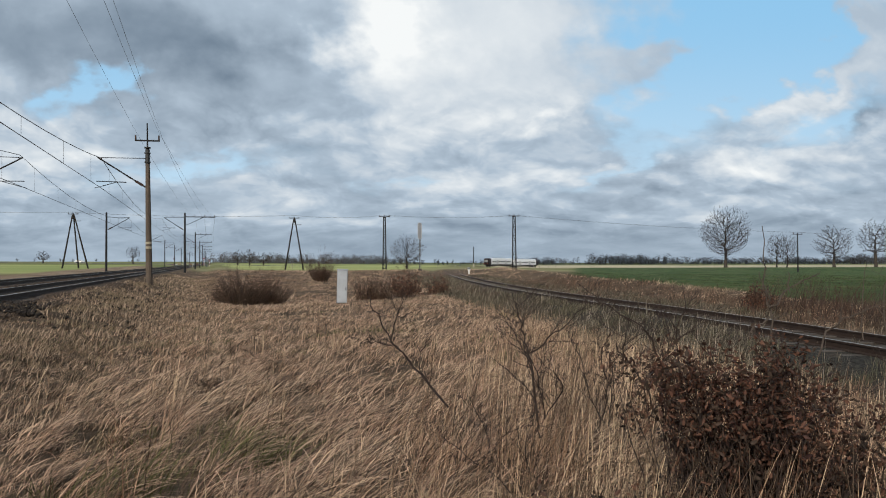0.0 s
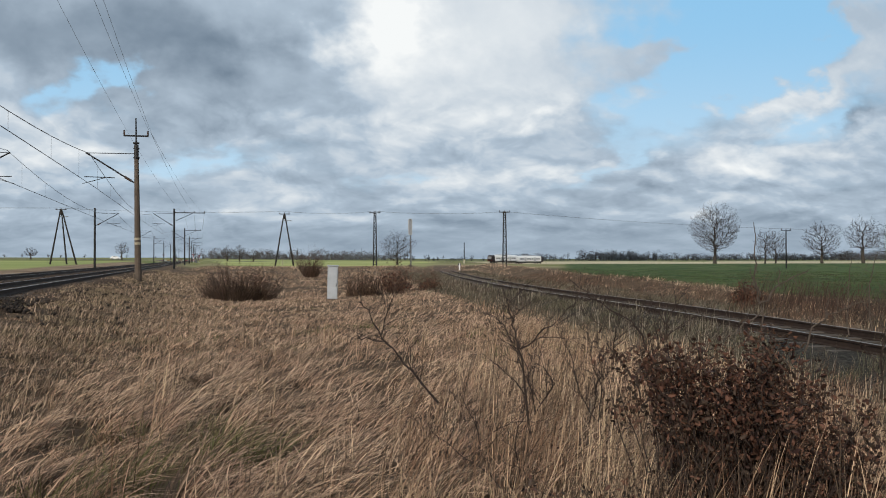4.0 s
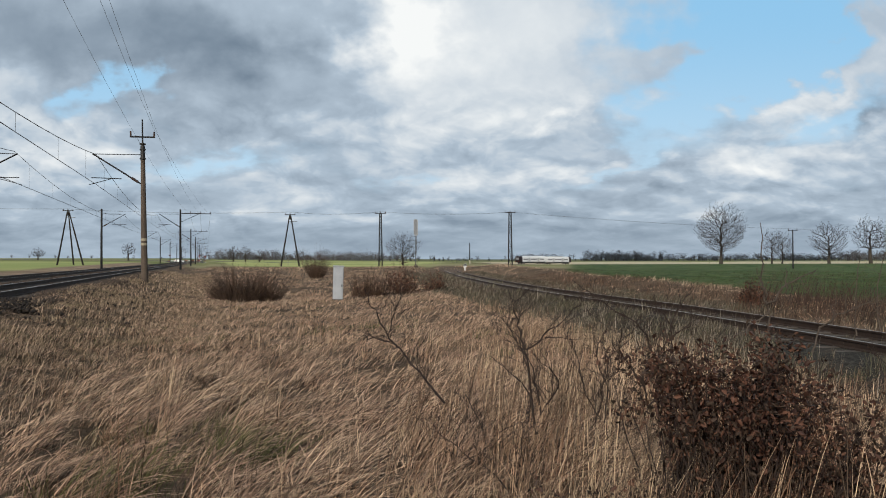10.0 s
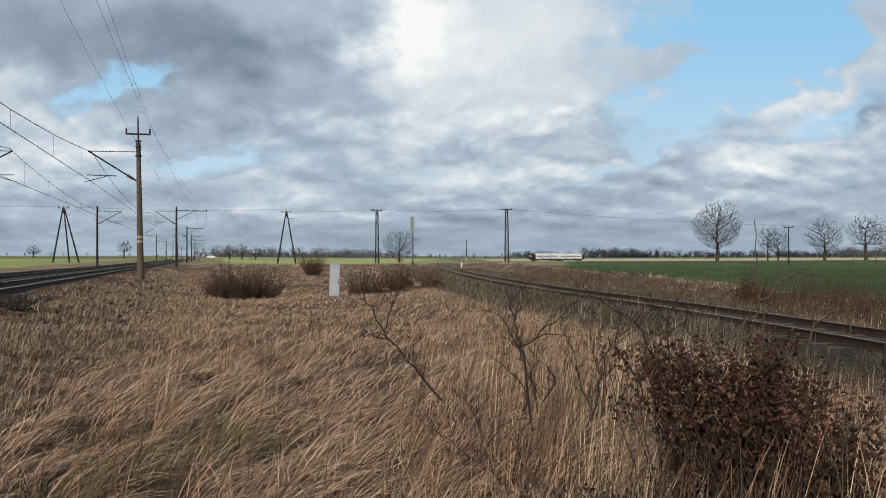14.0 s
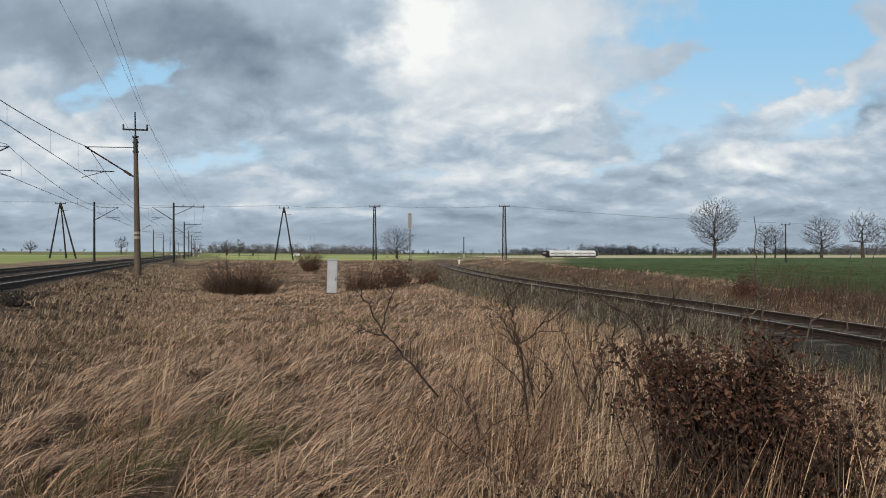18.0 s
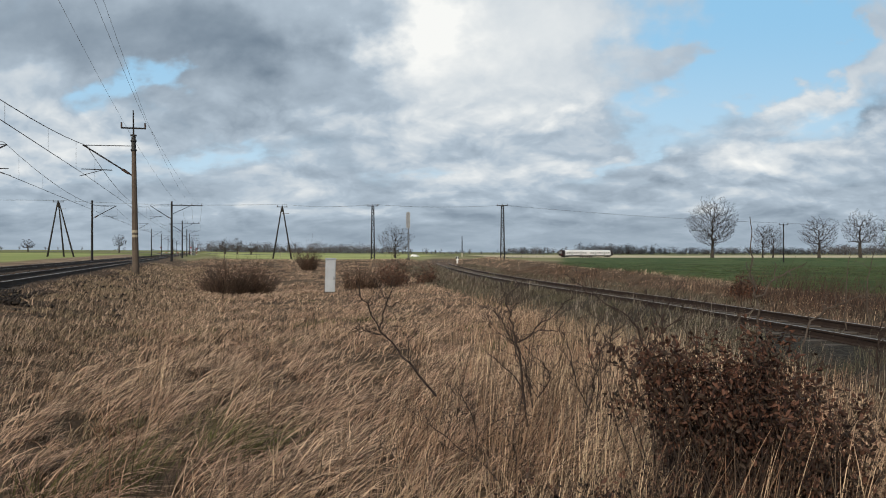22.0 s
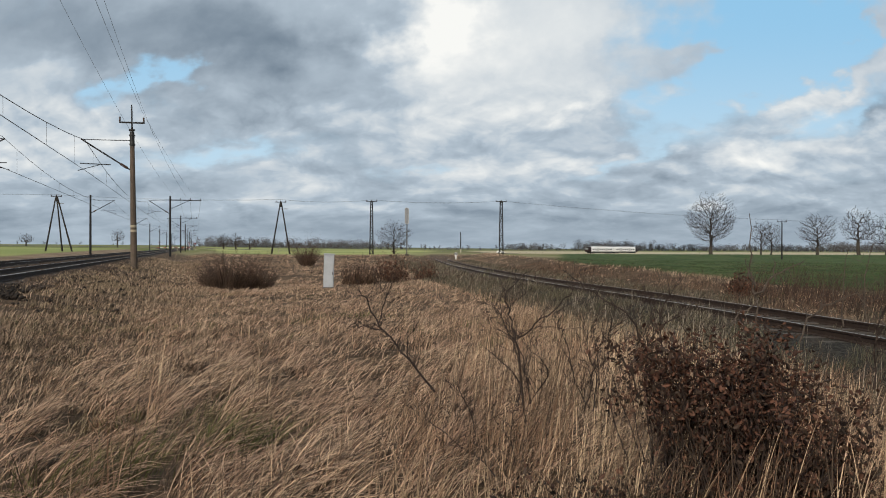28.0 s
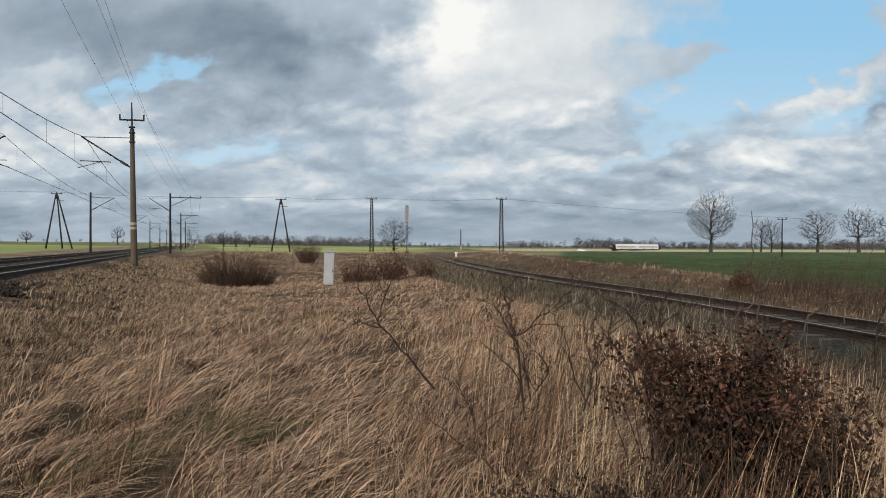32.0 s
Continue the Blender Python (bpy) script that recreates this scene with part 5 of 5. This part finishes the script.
tuft_field("tall_stalks", "tall pale dead stalks around the brown-leaved bush", "pale",
           [(2.5, 4.4, 34, 10, 0.0055, 5, 0.07)],
           lambda x, y, r: (x > 0.55) & (x < 3.2) & (r.rand(len(x)) < np.where(x > 0.53 * y, 0.95, np.where(x > 0.27 * y, 0.16, 0.4))), 11, 0.5, 0.3, tall=(0.45, 0.9), droop=0.2, short=0.0)


def beyond(x, y, r):
    d = siding_off(x, y)
    return (d > 1.9) & (d < 5.5 + 2.5 * r.rand(len(x))) & (y > 9) & (y < 60)


tuft_field("rust_weeds", "tall rust-brown dead weeds beyond the branch track", "rust",
           [(9, 16, 9, 12, 0.012, 3, 0.14), (16, 30, 6, 16, 0.0115, 3, 0.2), (30, 60, 2.4, 16, 0.02, 2, 0.3)], beyond, 5, 0.45, 0.35, tall=(0.35, 0.75), droop=0.12)


tuft_field("thicket", "tall dark reddish-brown thicket beyond the branch track", "thicket",
           [(12, 26, 4.2, 10, 0.012, 4, 0.2)],
           lambda x, y, r: (siding_off(x, y) > 2.3) & (siding_off(x, y) < 6.5) & (x > 0.40 * y + 0.6 * r.randn(len(x))), 12, 0.55, 0.3, tall=(0.5, 1.4), droop=0.08, short=0.0)


# ---- shrubs close by ----
def bare_shrub(x, y, z, stems_, label, seed, h=1.2, r0=0.011, spread=0.5, levels=3, way=(0, 0, 1)):
    """A leafless thorny shrub: a few crooked stems with side twigs. stems_: starting directions."""
    rng = random.Random(seed)
    segs = []
    ob = empty("bare_shrub", pose(x, y, z), label, "shrub", "bare thorny shrubs")

    def grow(p, d, length, r, level):
        n = 13 if level == 0 else 7
        for k in range(n):
            d = (d + Vector((rng.uniform(-1, 1), rng.uniform(-1, 1), rng.uniform(-0.7, 0.9))) * 0.34).normalized()
            q = p + d * (length / n)
            r2 = max(0.0012, r * (1 - 0.6 / n))
            segs.append((p, q, r, r2))
            if level < levels and k > 0 and rng.random() < (0.95 if level == 0 else 0.55):
                side = Vector((rng.uniform(-1, 1), rng.uniform(-0.6, 0.6), rng.uniform(-0.1, 0.9))).normalized()
                grow(q, (d * 0.6 + side * spread * 1.6).normalized(), length * rng.uniform(0.18, 0.42), r2 * 0.66, level + 1)
            p, r = q, r2
    for dx, dy, dz, ln in stems_:
        grow(Vector((rng.uniform(-0.05, 0.05), rng.uniform(-0.05, 0.05), -0.1)), Vector((dx, dy, dz)).normalized(), h * ln, r0, 0)
        v, t = tubes("branch", segs, 5)
        part("branch", mesh_np("branch", v, t, [M["twig"]]), None, ob)
        segs.clear()
    return ob


def thorn_shrub(y, stems_, label, seed, spurs=0.8, mat="twig"):
    """A crooked bare shrub about y metres off: main stems as (aside, height) joints with a thickness, and random spurs."""
    rng = random.Random(seed)
    foot = Vector((stems_[0][0][0][0], y, 0.0))
    ob = empty("bare_shrub", Matrix.Translation(foot), label, "shrub", "bare thorny shrubs")
    segs = []

    def spur(p, d, ln, r, level):
        n = 4 if level else 3
        for k in range(n):
            d = (d + Vector((rng.uniform(-1, 1), rng.uniform(-1, 1), rng.uniform(-0.6, 0.8))) * 0.38).normalized()
            q = p + d * ln / n
            r2 = max(0.0010, r * 0.84)
            segs.append((p, q, r, r2))
            if level and rng.random() < 0.75:
                side = (d * 0.5 + Vector((rng.uniform(-1, 1), rng.uniform(-0.7, 0.7), rng.uniform(-0.3, 0.9)))).normalized()
                spur(q, side, ln * rng.uniform(0.3, 0.6), r * 0.7, level - 1)
            p, r = q, r2

    for joints, r in stems_:
        r = r * 0.84
        pts, drift = [], 0.2 * rng.uniform(-0.05, 0.05)
        for i, ((x0, z0), (x1, z1)) in enumerate(zip(joints, joints[1:])):
            for u in (0.0, 0.34, 0.67):
                pts.append(Vector((x0 + (x1 - x0) * u + rng.gauss(0, 0.007), y + drift * i + rng.gauss(0, 0.008), z0 + (z1 - z0) * u + rng.gauss(0, 0.007))) - foot)
        pts.append(Vector((joints[-1][0], y + drift * len(joints), joints[-1][1])) - foot)
        n = len(pts)
        for i in range(n - 1):
            ra, rb = r * (1 - 0.72 * i / n), r * (1 - 0.72 * (i + 1) / n)
            segs.append((pts[i], pts[i + 1], ra, rb))
            for _ in range(2):
                if 0 < i < n - 3 and rng.random() < spurs:
                    d = (pts[i + 1] - pts[i]).normalized() * 0.6 + Vector((rng.uniform(-1, 1), rng.uniform(-0.6, 0.6), rng.uniform(-0.3, 0.9)))
                    spur(pts[i + 1], d.normalized(), rng.uniform(0.03, 0.17), max(0.0015, rb * 0.42), 2 if rng.random() < 0.3 else 1)
        v, t = tubes("branch", segs, 5)
        part("branch", mesh_np("branch", v, t, [M[mat]]), None, ob)
        segs.clear()
    return ob


thorn_shrub(5.0, [([(-0.02, 0.62), (-0.22, 0.83), (-0.33, 0.98), (-0.41, 1.06), (-0.49, 1.22), (-0.55, 1.31), (-0.57, 1.41)], 0.010),
                 ([(-0.41, 1.06), (-0.37, 1.24), (-0.33, 1.35), (-0.33, 1.41)], 0.006),
                 ([(-0.37, 1.23), (-0.26, 1.26)], 0.004),
                 ([(-0.41, 1.04), (-0.51, 1.06), (-0.62, 1.07), (-0.63, 1.02)], 0.005),
                 ([(-0.22, 0.83), (-0.21, 0.98), (-0.14, 1.10)], 0.005)],
            "leafless thorny twig leaning over the dry grass", 3)
thorn_shrub(5.0, [([(0.59, 0.40), (0.54, 0.87), (0.52, 1.02), (0.48, 1.14), (0.46, 1.24), (0.45, 1.31), (0.40, 1.40)], 0.010),
                 ([(0.54, 0.97), (0.66, 1.08), (0.79, 1.18), (0.89, 1.28), (0.94, 1.36)], 0.007),
                 ([(0.79, 1.17), (0.99, 1.26)], 0.004),
                 ([(0.67, 1.06), (0.97, 1.06)], 0.004),
                 ([(0.48, 1.03), (0.42, 1.14), (0.38, 1.20), (0.28, 1.21)], 0.005),
                 ([(0.45, 1.18), (0.56, 1.26), (0.64, 1.33)], 0.004),
                 ([(0.56, 0.67), (0.38, 0.87), (0.27, 0.95)], 0.005),
                 ([(0.45, 1.30), (0.54, 1.38), (0.60, 1.44)], 0.005)],
            "leafless thorny shrub among the dry stalks", 4)
thorn_shrub(4.5, [([(1.29, 0.94), (1.24, 1.12), (1.15, 1.20), (0.97, 1.31), (0.87, 1.38), (0.77, 1.47)], 0.008),
                 ([(0.97, 1.30), (1.03, 1.43)], 0.004),
                 ([(1.39, 0.94), (1.37, 1.19), (1.43, 1.31), (1.51, 1.43)], 0.006),
                 ([(1.39, 1.17), (1.29, 1.29), (1.27, 1.38)], 0.005),
                 ([(1.43, 1.29), (1.41, 1.47)], 0.004)],
            "leafless thorny shrub behind the brown-leaved bush", 5)
thorn_shrub(4.4, [([(1.93, 0.96), (1.93, 1.13), (1.93, 1.31), (1.90, 1.42), (1.884, 1.577), (1.89, 1.70), (1.893, 1.816)], 0.008),
                 ([(1.92, 1.32), (1.88, 1.43), (1.86, 1.54)], 0.006),
                 ([(1.93, 1.31), (2.01, 1.42), (2.11, 1.49), (2.20, 1.53)], 0.008),
                 ([(2.02, 1.42), (2.03, 1.54)], 0.005),
                 ([(2.11, 1.48), (2.16, 1.40)], 0.003),
                 ([(1.92, 1.28), (1.77, 1.16), (1.67, 1.09)], 0.006)],
            "forked bare shrub rising from the brown-leaved bush", 6, 0.1, "paletwig")
thorn_shrub(4.6, [([(2.28, 1.00), (2.33, 1.16), (2.44, 1.23), (2.55, 1.29), (2.67, 1.32), (2.75, 1.34)], 0.008),
                 ([(2.55, 1.29), (2.62, 1.26)], 0.004),
                 ([(2.83, 1.11), (2.71, 1.25), (2.61, 1.36)], 0.006),
                 ([(2.56, 1.11), (2.56, 1.36), (2.60, 1.60)], 0.005),
                 ([(2.71, 1.14), (2.69, 1.43), (2.74, 1.64)], 0.005)],
            "bare shrub among dead weeds", 7, 0.4, "paletwig")
bare_shrub(0.4, 4.6, 0.25, [(-0.6, 0, 0.7, 1.0), (0.2, 0.1, 0.8, 0.7)], "leafless thorny shrub among the dry stalks", 14, 0.6, 0.005)
bare_shrub(0.60, 5.05, 0.62, [(-0.35, 0, 0.8, 1.0), (0.15, 0.1, 0.9, 1.0), (0.6, 0, 0.6, 0.9)], "leafless thorny shrub among the dry stalks", 23, 0.62, 0.0055)
bare_shrub(1.02, 4.95, 0.60, [(-0.4, 0, 0.8, 0.9), (0.35, 0.1, 0.8, 1.0), (0.05, 0.0, 1.0, 1.0)], "leafless thorny shrub among the dry stalks", 24, 0.62, 0.0048)
bare_shrub(1.28, 4.6, 0.75, [(-0.5, 0, 0.7, 1.0), (0.25, 0.1, 0.9, 1.0), (0.6, 0.0, 0.7, 0.9)], "leafless thorny shrub behind the brown-leaved bush", 25, 0.68, 0.006)
bare_shrub(2.95, 4.9, 0.75, [(-0.3, 0, 0.9, 1.0), (0.5, 0.1, 0.6, 0.8)], "bare shrub among dead weeds", 17, 0.75, 0.006)
bare_shrub(0.3, 5.4, 0.35, [(0.4, 0, 0.8, 1.0), (-0.3, 0.1, 0.7, 0.8)], "leafless thorny twigs in the dry grass", 19, 0.5, 0.005)


def leafy_bush(x, y, z, sprays, label, seed):
    """A dense bush still hung with dead brown leaves."""
    r = np.random.RandomState(seed)
    ob = empty("brown_leaved_bush", pose(x, y, z), label, "bush", "brown-leaved bushes")
    rng = random.Random(seed + 22)
    segs, pos = [], []
    for cx, cz, rx, rz, count, leafy in sprays:
        for k in range(count):
            root = Vector((rng.uniform(-0.2, 0.3) + 0.55 * cx, rng.uniform(-0.2, 0.25), -0.05))
            end = Vector((cx + rng.gauss(0, 0.62) * rx, rng.gauss(0, 0.2), max(0.12, cz + rng.gauss(0, 0.7) * rz)))
            mid = root.lerp(end, 0.5) + Vector((rng.uniform(-0.12, 0.12), rng.uniform(-0.1, 0.1), rng.uniform(-0.05, 0.16)))
            last = root
            for i in range(1, 10):
                u = i / 9
                q = root * (1 - u) ** 2 + mid * 2 * u * (1 - u) + end * u * u
                q = q + Vector((rng.gauss(0, 0.008), rng.gauss(0, 0.008), rng.gauss(0, 0.008)))
                segs.append((last, q, 0.0065 * (1.15 - u), 0.0065 * (1.05 - u)))
                if i > 5:
                    for _ in range(int(leafy * rng.choice((1, 9, 19, 30)))):
                        pos.append(last.lerp(q, rng.random()) + Vector((rng.gauss(0, 0.027), rng.gauss(0, 0.027), rng.gauss(-0.006, 0.024))))
                last = q
    p = np.array([q[:] for q in pos])
    p = p[(p[:, 2] > 0.02) & (lumps(p[:, 0] + 0.6 * p[:, 1], p[:, 2], 0.24, 77) > -0.02 - 0.45 * r.rand(len(p)))]
    n = len(p)
    size = 0.008 + 0.013 * r.rand(n) ** 1.5
    a, b = r.randn(n, 3), r.randn(n, 3)
    a /= np.linalg.norm(a, axis=1, keepdims=True)
    b -= a * (a * b).sum(1, keepdims=True)
    b /= np.linalg.norm(b, axis=1, keepdims=True)
    c = np.cross(a, b)
    L, W = (a * size[:, None]), (b * size[:, None] * (0.25 + 0.35 * r.rand(n))[:, None])
    up = c * size[:, None] * (0.1 + 0.8 * r.rand(n))[:, None]
    v = np.stack([p - L, p - L * 0.3 + W + up, p + L * 0.45 + W * 0.8 + up, p + L * 1.05 + up * 0.6, p + L * 0.45 - W * 0.8 + up, p - L * 0.3 - W + up, p - L * 0.1, p + L * 0.5], 1)
    t = np.array([(0, 1, 6), (1, 2, 7), (1, 7, 6), (2, 3, 7), (3, 4, 7), (4, 5, 6), (4, 6, 7), (5, 0, 6)])
    t = (t[None] + (np.arange(n) * 8)[:, None, None]).reshape(-1, 3)
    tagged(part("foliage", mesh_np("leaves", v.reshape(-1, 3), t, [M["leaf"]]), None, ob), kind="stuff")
    v, t = tubes("branchwork", segs, 4)
    tagged(part("branchwork", mesh_np("branchwork", v, t, [M["twig"]]), None, ob), kind="stuff")
    return ob


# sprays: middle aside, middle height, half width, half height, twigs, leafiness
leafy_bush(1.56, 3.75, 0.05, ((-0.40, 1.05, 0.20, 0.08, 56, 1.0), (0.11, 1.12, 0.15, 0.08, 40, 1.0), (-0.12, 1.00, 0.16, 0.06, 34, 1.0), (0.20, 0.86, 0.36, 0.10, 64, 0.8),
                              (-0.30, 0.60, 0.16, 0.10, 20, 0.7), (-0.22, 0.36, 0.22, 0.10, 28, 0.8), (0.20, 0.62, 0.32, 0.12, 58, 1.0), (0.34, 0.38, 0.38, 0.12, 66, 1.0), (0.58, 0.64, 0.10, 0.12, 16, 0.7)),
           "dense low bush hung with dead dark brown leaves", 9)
leafy_bush(0.78, 3.4, 0.05, ((0.0, 0.34, 0.30, 0.10, 34, 0.5), (0.26, 0.38, 0.18, 0.12, 26, 0.5), (-0.35, 0.30, 0.24, 0.08, 22, 0.4)), "small sprawling shoot with dead brown leaves in the grass", 10)


leafy_bush(0.72, 3.25, 0.05, ((0.0, 0.46, 0.34, 0.10, 34, 0.25), (0.28, 0.52, 0.22, 0.10, 24, 0.3)), "low tangled shoot with dead brown leaves among stalks", 31)


def stalk_tuft(x, y, seed):
    """A handful of tall stalks that the wind rocks."""
    r = np.random.RandomState(seed)
    ob = empty("stalk_tuft", pose(x, y, float(height(x, y))), "loose tuft of tall pale dead stalks", "grass tuft", "stalk tufts")
    for _ in range(11):
        segs = []
        ln = 0.55 + 0.45 * r.rand()
        p = Vector((0.05 * r.randn(), 0.05 * r.randn(), -0.03))
        d = Vector((0.28 * r.randn() + 0.15, 0.2 * r.randn(), 1)).normalized()
        for k in range(4):
            q = p + d * ln / 4
            segs.append((p, q, 0.0032 - 0.0006 * k, 0.0027 - 0.0006 * k))
            p, d = q, (d + Vector((0.10, 0.02 * r.randn(), -0.05 * k))).normalized()
        v, t = tubes("stalk", segs, 4)
        part("stalk", mesh_np("stalk", v, t, [M["pale"]]), None, ob)


for k in range(36):
    ty = 2.9 + 3.4 * ((k * 0.618) % 1.0)
    stalk_tuft((-0.1 + 0.62 * ((k * 0.7549) % 1.0)) * ty, ty, 100 + k)


# ---- train ----


def railcar():
    """One car of a two-car diesel train, its dark cab at the back end (-x)."""
    ob = empty("railcar", Matrix.Identity(4), "white railcar with a dark maroon cab end on the branch line", "train", "two-car train")
    prof = [(-1.38, 1.05), (-1.43, 1.3), (-1.43, 2.9), (-1.30, 3.6), (-0.85, 3.95), (0.0, 4.05), (0.85, 3.95), (1.30, 3.6), (1.43, 2.9), (1.43, 1.3), (1.38, 1.05)]
    bm = bmesh.new()
    rings = []
    for x, k in ((-8.2, 1.0), (0.0, 1.0), (12.0, 1.0)):
        rings.append([bm.verts.new((x, a * k, b)) for a, b in prof])
    for a, b in zip(rings, rings[1:]):
        for q in range(len(prof)):
            bm.faces.new((a[q], a[(q + 1) % len(prof)], b[(q + 1) % len(prof)], b[q]))
    bm.faces.new(rings[0])
    bm.faces.new(rings[-1])
    part("body", bm, M["trainwhite"], ob)
    bm = bmesh.new()
    rings = []
    for x, k, kz in ((-10.6, 0.80, 0.90), (-10.25, 0.95, 0.97), (-8.205, 1.0, 1.0)):
        rings.append([bm.verts.new((x, a * k, 1.0 + (b - 1.0) * kz)) for a, b in prof])
    for a, b in zip(rings, rings[1:]):
        for q in range(len(prof)):
            bm.faces.new((a[q], a[(q + 1) % len(prof)], b[(q + 1) % len(prof)], b[q]))
    bm.faces.new(rings[0])
    bm.faces.new(rings[-1])
    part("cab", bm, M["maroon"], ob, "dark maroon cab end")
    part("windscreen", block(bmesh.new(), -10.66, -10.5, -1.0, 1.0, 2.2, 3.3, 0.04), M["window"], ob)
    for sy in (-1, 1):
        part("tail_lamp", rod(bmesh.new(), (-10.6, sy * 0.8, 1.6), (-10.68, sy * 0.8, 1.6), 0.14, 0.14, 8), M["red"], ob)
        for k in range(1, 10):
            x = -8.4 + 1.98 * k
            if k in (3, 7):
                part("door", block(bmesh.new(), x - 0.7, x + 0.7, sy * 1.41, sy * 1.45, 1.15, 3.2, 0.01), M["trainroof"], ob)
            else:
                part("window", block(bmesh.new(), x - 0.8, x + 0.8, sy * 1.40, sy * 1.445, 2.2, 2.8, 0.01), M["window"], ob)
        part("skirt_stripe", block(bmesh.new(), -8.1, 11.95, sy * 1.425, sy * 1.445, 1.1, 1.3), M["maroon"], ob)
    part("roof_unit", block(bmesh.new(), -4.0, 6.0, -0.9, 0.9, 3.9, 4.25, 0.1), M["trainroof"], ob)
    part("underframe", block(bmesh.new(), -8.8, 11.4, -1.2, 1.2, 0.55, 1.05, 0.05), M["black"], ob)
    for bx in (-7.2, 8.9):
        bogie = part("bogie", block(bmesh.new(), bx - 1.6, bx + 1.6, -1.05, 1.05, 0.4, 0.75, 0.05), M["black"], ob)
        for wx in (-1.15, 1.15):
            for sy in (-1, 1):
                part("wheel", rod(bmesh.new(), (bx + wx, sy * 0.70, 0.43), (bx + wx, sy * 0.82, 0.43), 0.43, 0.43, 16), M["rail"], bogie)
    return ob


rear_car = railcar()
front_car = copy_thing(rear_car, Matrix.Identity(4))
tagged(front_car, "white railcar leading along the branch line")


# ---- what moves ----
def on_line(s):
    """Place and heading on the branch line at s metres along it."""
    x, y = np.interp(s, LINE_S, LINE[:, 0]), np.interp(s, LINE_S, LINE[:, 1])
    x2, y2 = np.interp(s + 3, LINE_S, LINE[:, 0]), np.interp(s + 3, LINE_S, LINE[:, 1])
    return x, y, math.degrees(math.atan2(y2 - y, x2 - x))


SWAYING = [(o, o.matrix_world.copy()) for o in scene.objects if o.parent is None and o.name.split(".")[0] in ("bare_shrub", "brown_leaved_bush", "stalk_tuft")]
# seconds and where the train's tail is then
TAIL = [(0.0, 14.8, 320.0), (9.0, 31.0, 345.0), (14.0, 42.5, 358.6), (20.0, 57.0, 375.0), (28.0, 81.0, 398.0), (32.0, 97.0, 412.0)]
TAIL_S = [float(LINE_S[np.argmin(np.hypot(LINE[:, 0] - x, LINE[:, 1] - y))]) for t, x, y in TAIL]


def motions():
    rows_a, rows_b = [], []
    for k in range(33):
        tail = float(np.interp(k, [t for t, x, y in TAIL], TAIL_S))
        for rows, mid, flip in ((rows_a, tail + 10.8, 0), (rows_b, tail + 35.1, 180)):
            x, y, h = on_line(mid)
            rows.append((float(k), pose(x, y, SIDE_RAIL + float(tilt(x, y)) + float(raised(y)), 0, 0, h + flip)))
    walk(rear_car, rows_a)
    walk(front_car, rows_b)
    rows = []
    for t, x in ((0.0, -166.0), (4.0, -146.0), (7.0, -133.5), (9.0, -124.5), (12.0, -117.5), (14.4, -102.9), (16.6, -81.8), (18.0, -66.8), (19.0, -53.6), (20.5, -33.8), (21.5, -19.3), (22.5, -5.0), (23.2, 4.0), (24.0, 10.8), (25.0, 17.5), (26.3, 22.6), (27.6, 27.1), (29.0, 36.1), (30.0, 44.3), (31.0, 54.9), (32.0, 68.5)):
        y = float(np.interp(x, ROAD_PTS[:, 0], ROAD_PTS[:, 1])) - 1.2
        y2 = float(np.interp(x + 4, ROAD_PTS[:, 0], ROAD_PTS[:, 1])) - 1.2
        rows.append((t, pose(x, y, float(height(x, y)) + 0.16, 0, 0, math.degrees(math.atan2(y2 - y, 4)))))
    walk(car, rows)
    # shrubs and stalks rock in the wind
    rng = random.Random(5)
    for ob, rest in SWAYING:
        much = {"bare_shrub": 0.45, "brown_leaved_bush": 0.3, "stalk_tuft": 2.6}[ob.name.split(".")[0]]
        p, q, w = rng.uniform(0, 6.28), rng.uniform(0, 6.28), rng.uniform(2.6, 3.8)
        walk(ob, [(0.8 * k, rest @ pose(0, 0, 0, 0.4 * much * math.sin(0.8 * k * 6.28 / w + q), much * (0.7 * math.sin(0.8 * k * 6.28 / w + p) + 0.4 * math.sin(0.8 * k * 6.28 / 2.1 + q)), 0))
                  for k in range(41)])
    # the clouds drift to the right and away
    walk(clouds, [(0.0, pose(-48, -38, EYE[2])), (16.0, pose(0, 0, EYE[2])), (32.0, pose(48, 38, EYE[2]))])


motions()
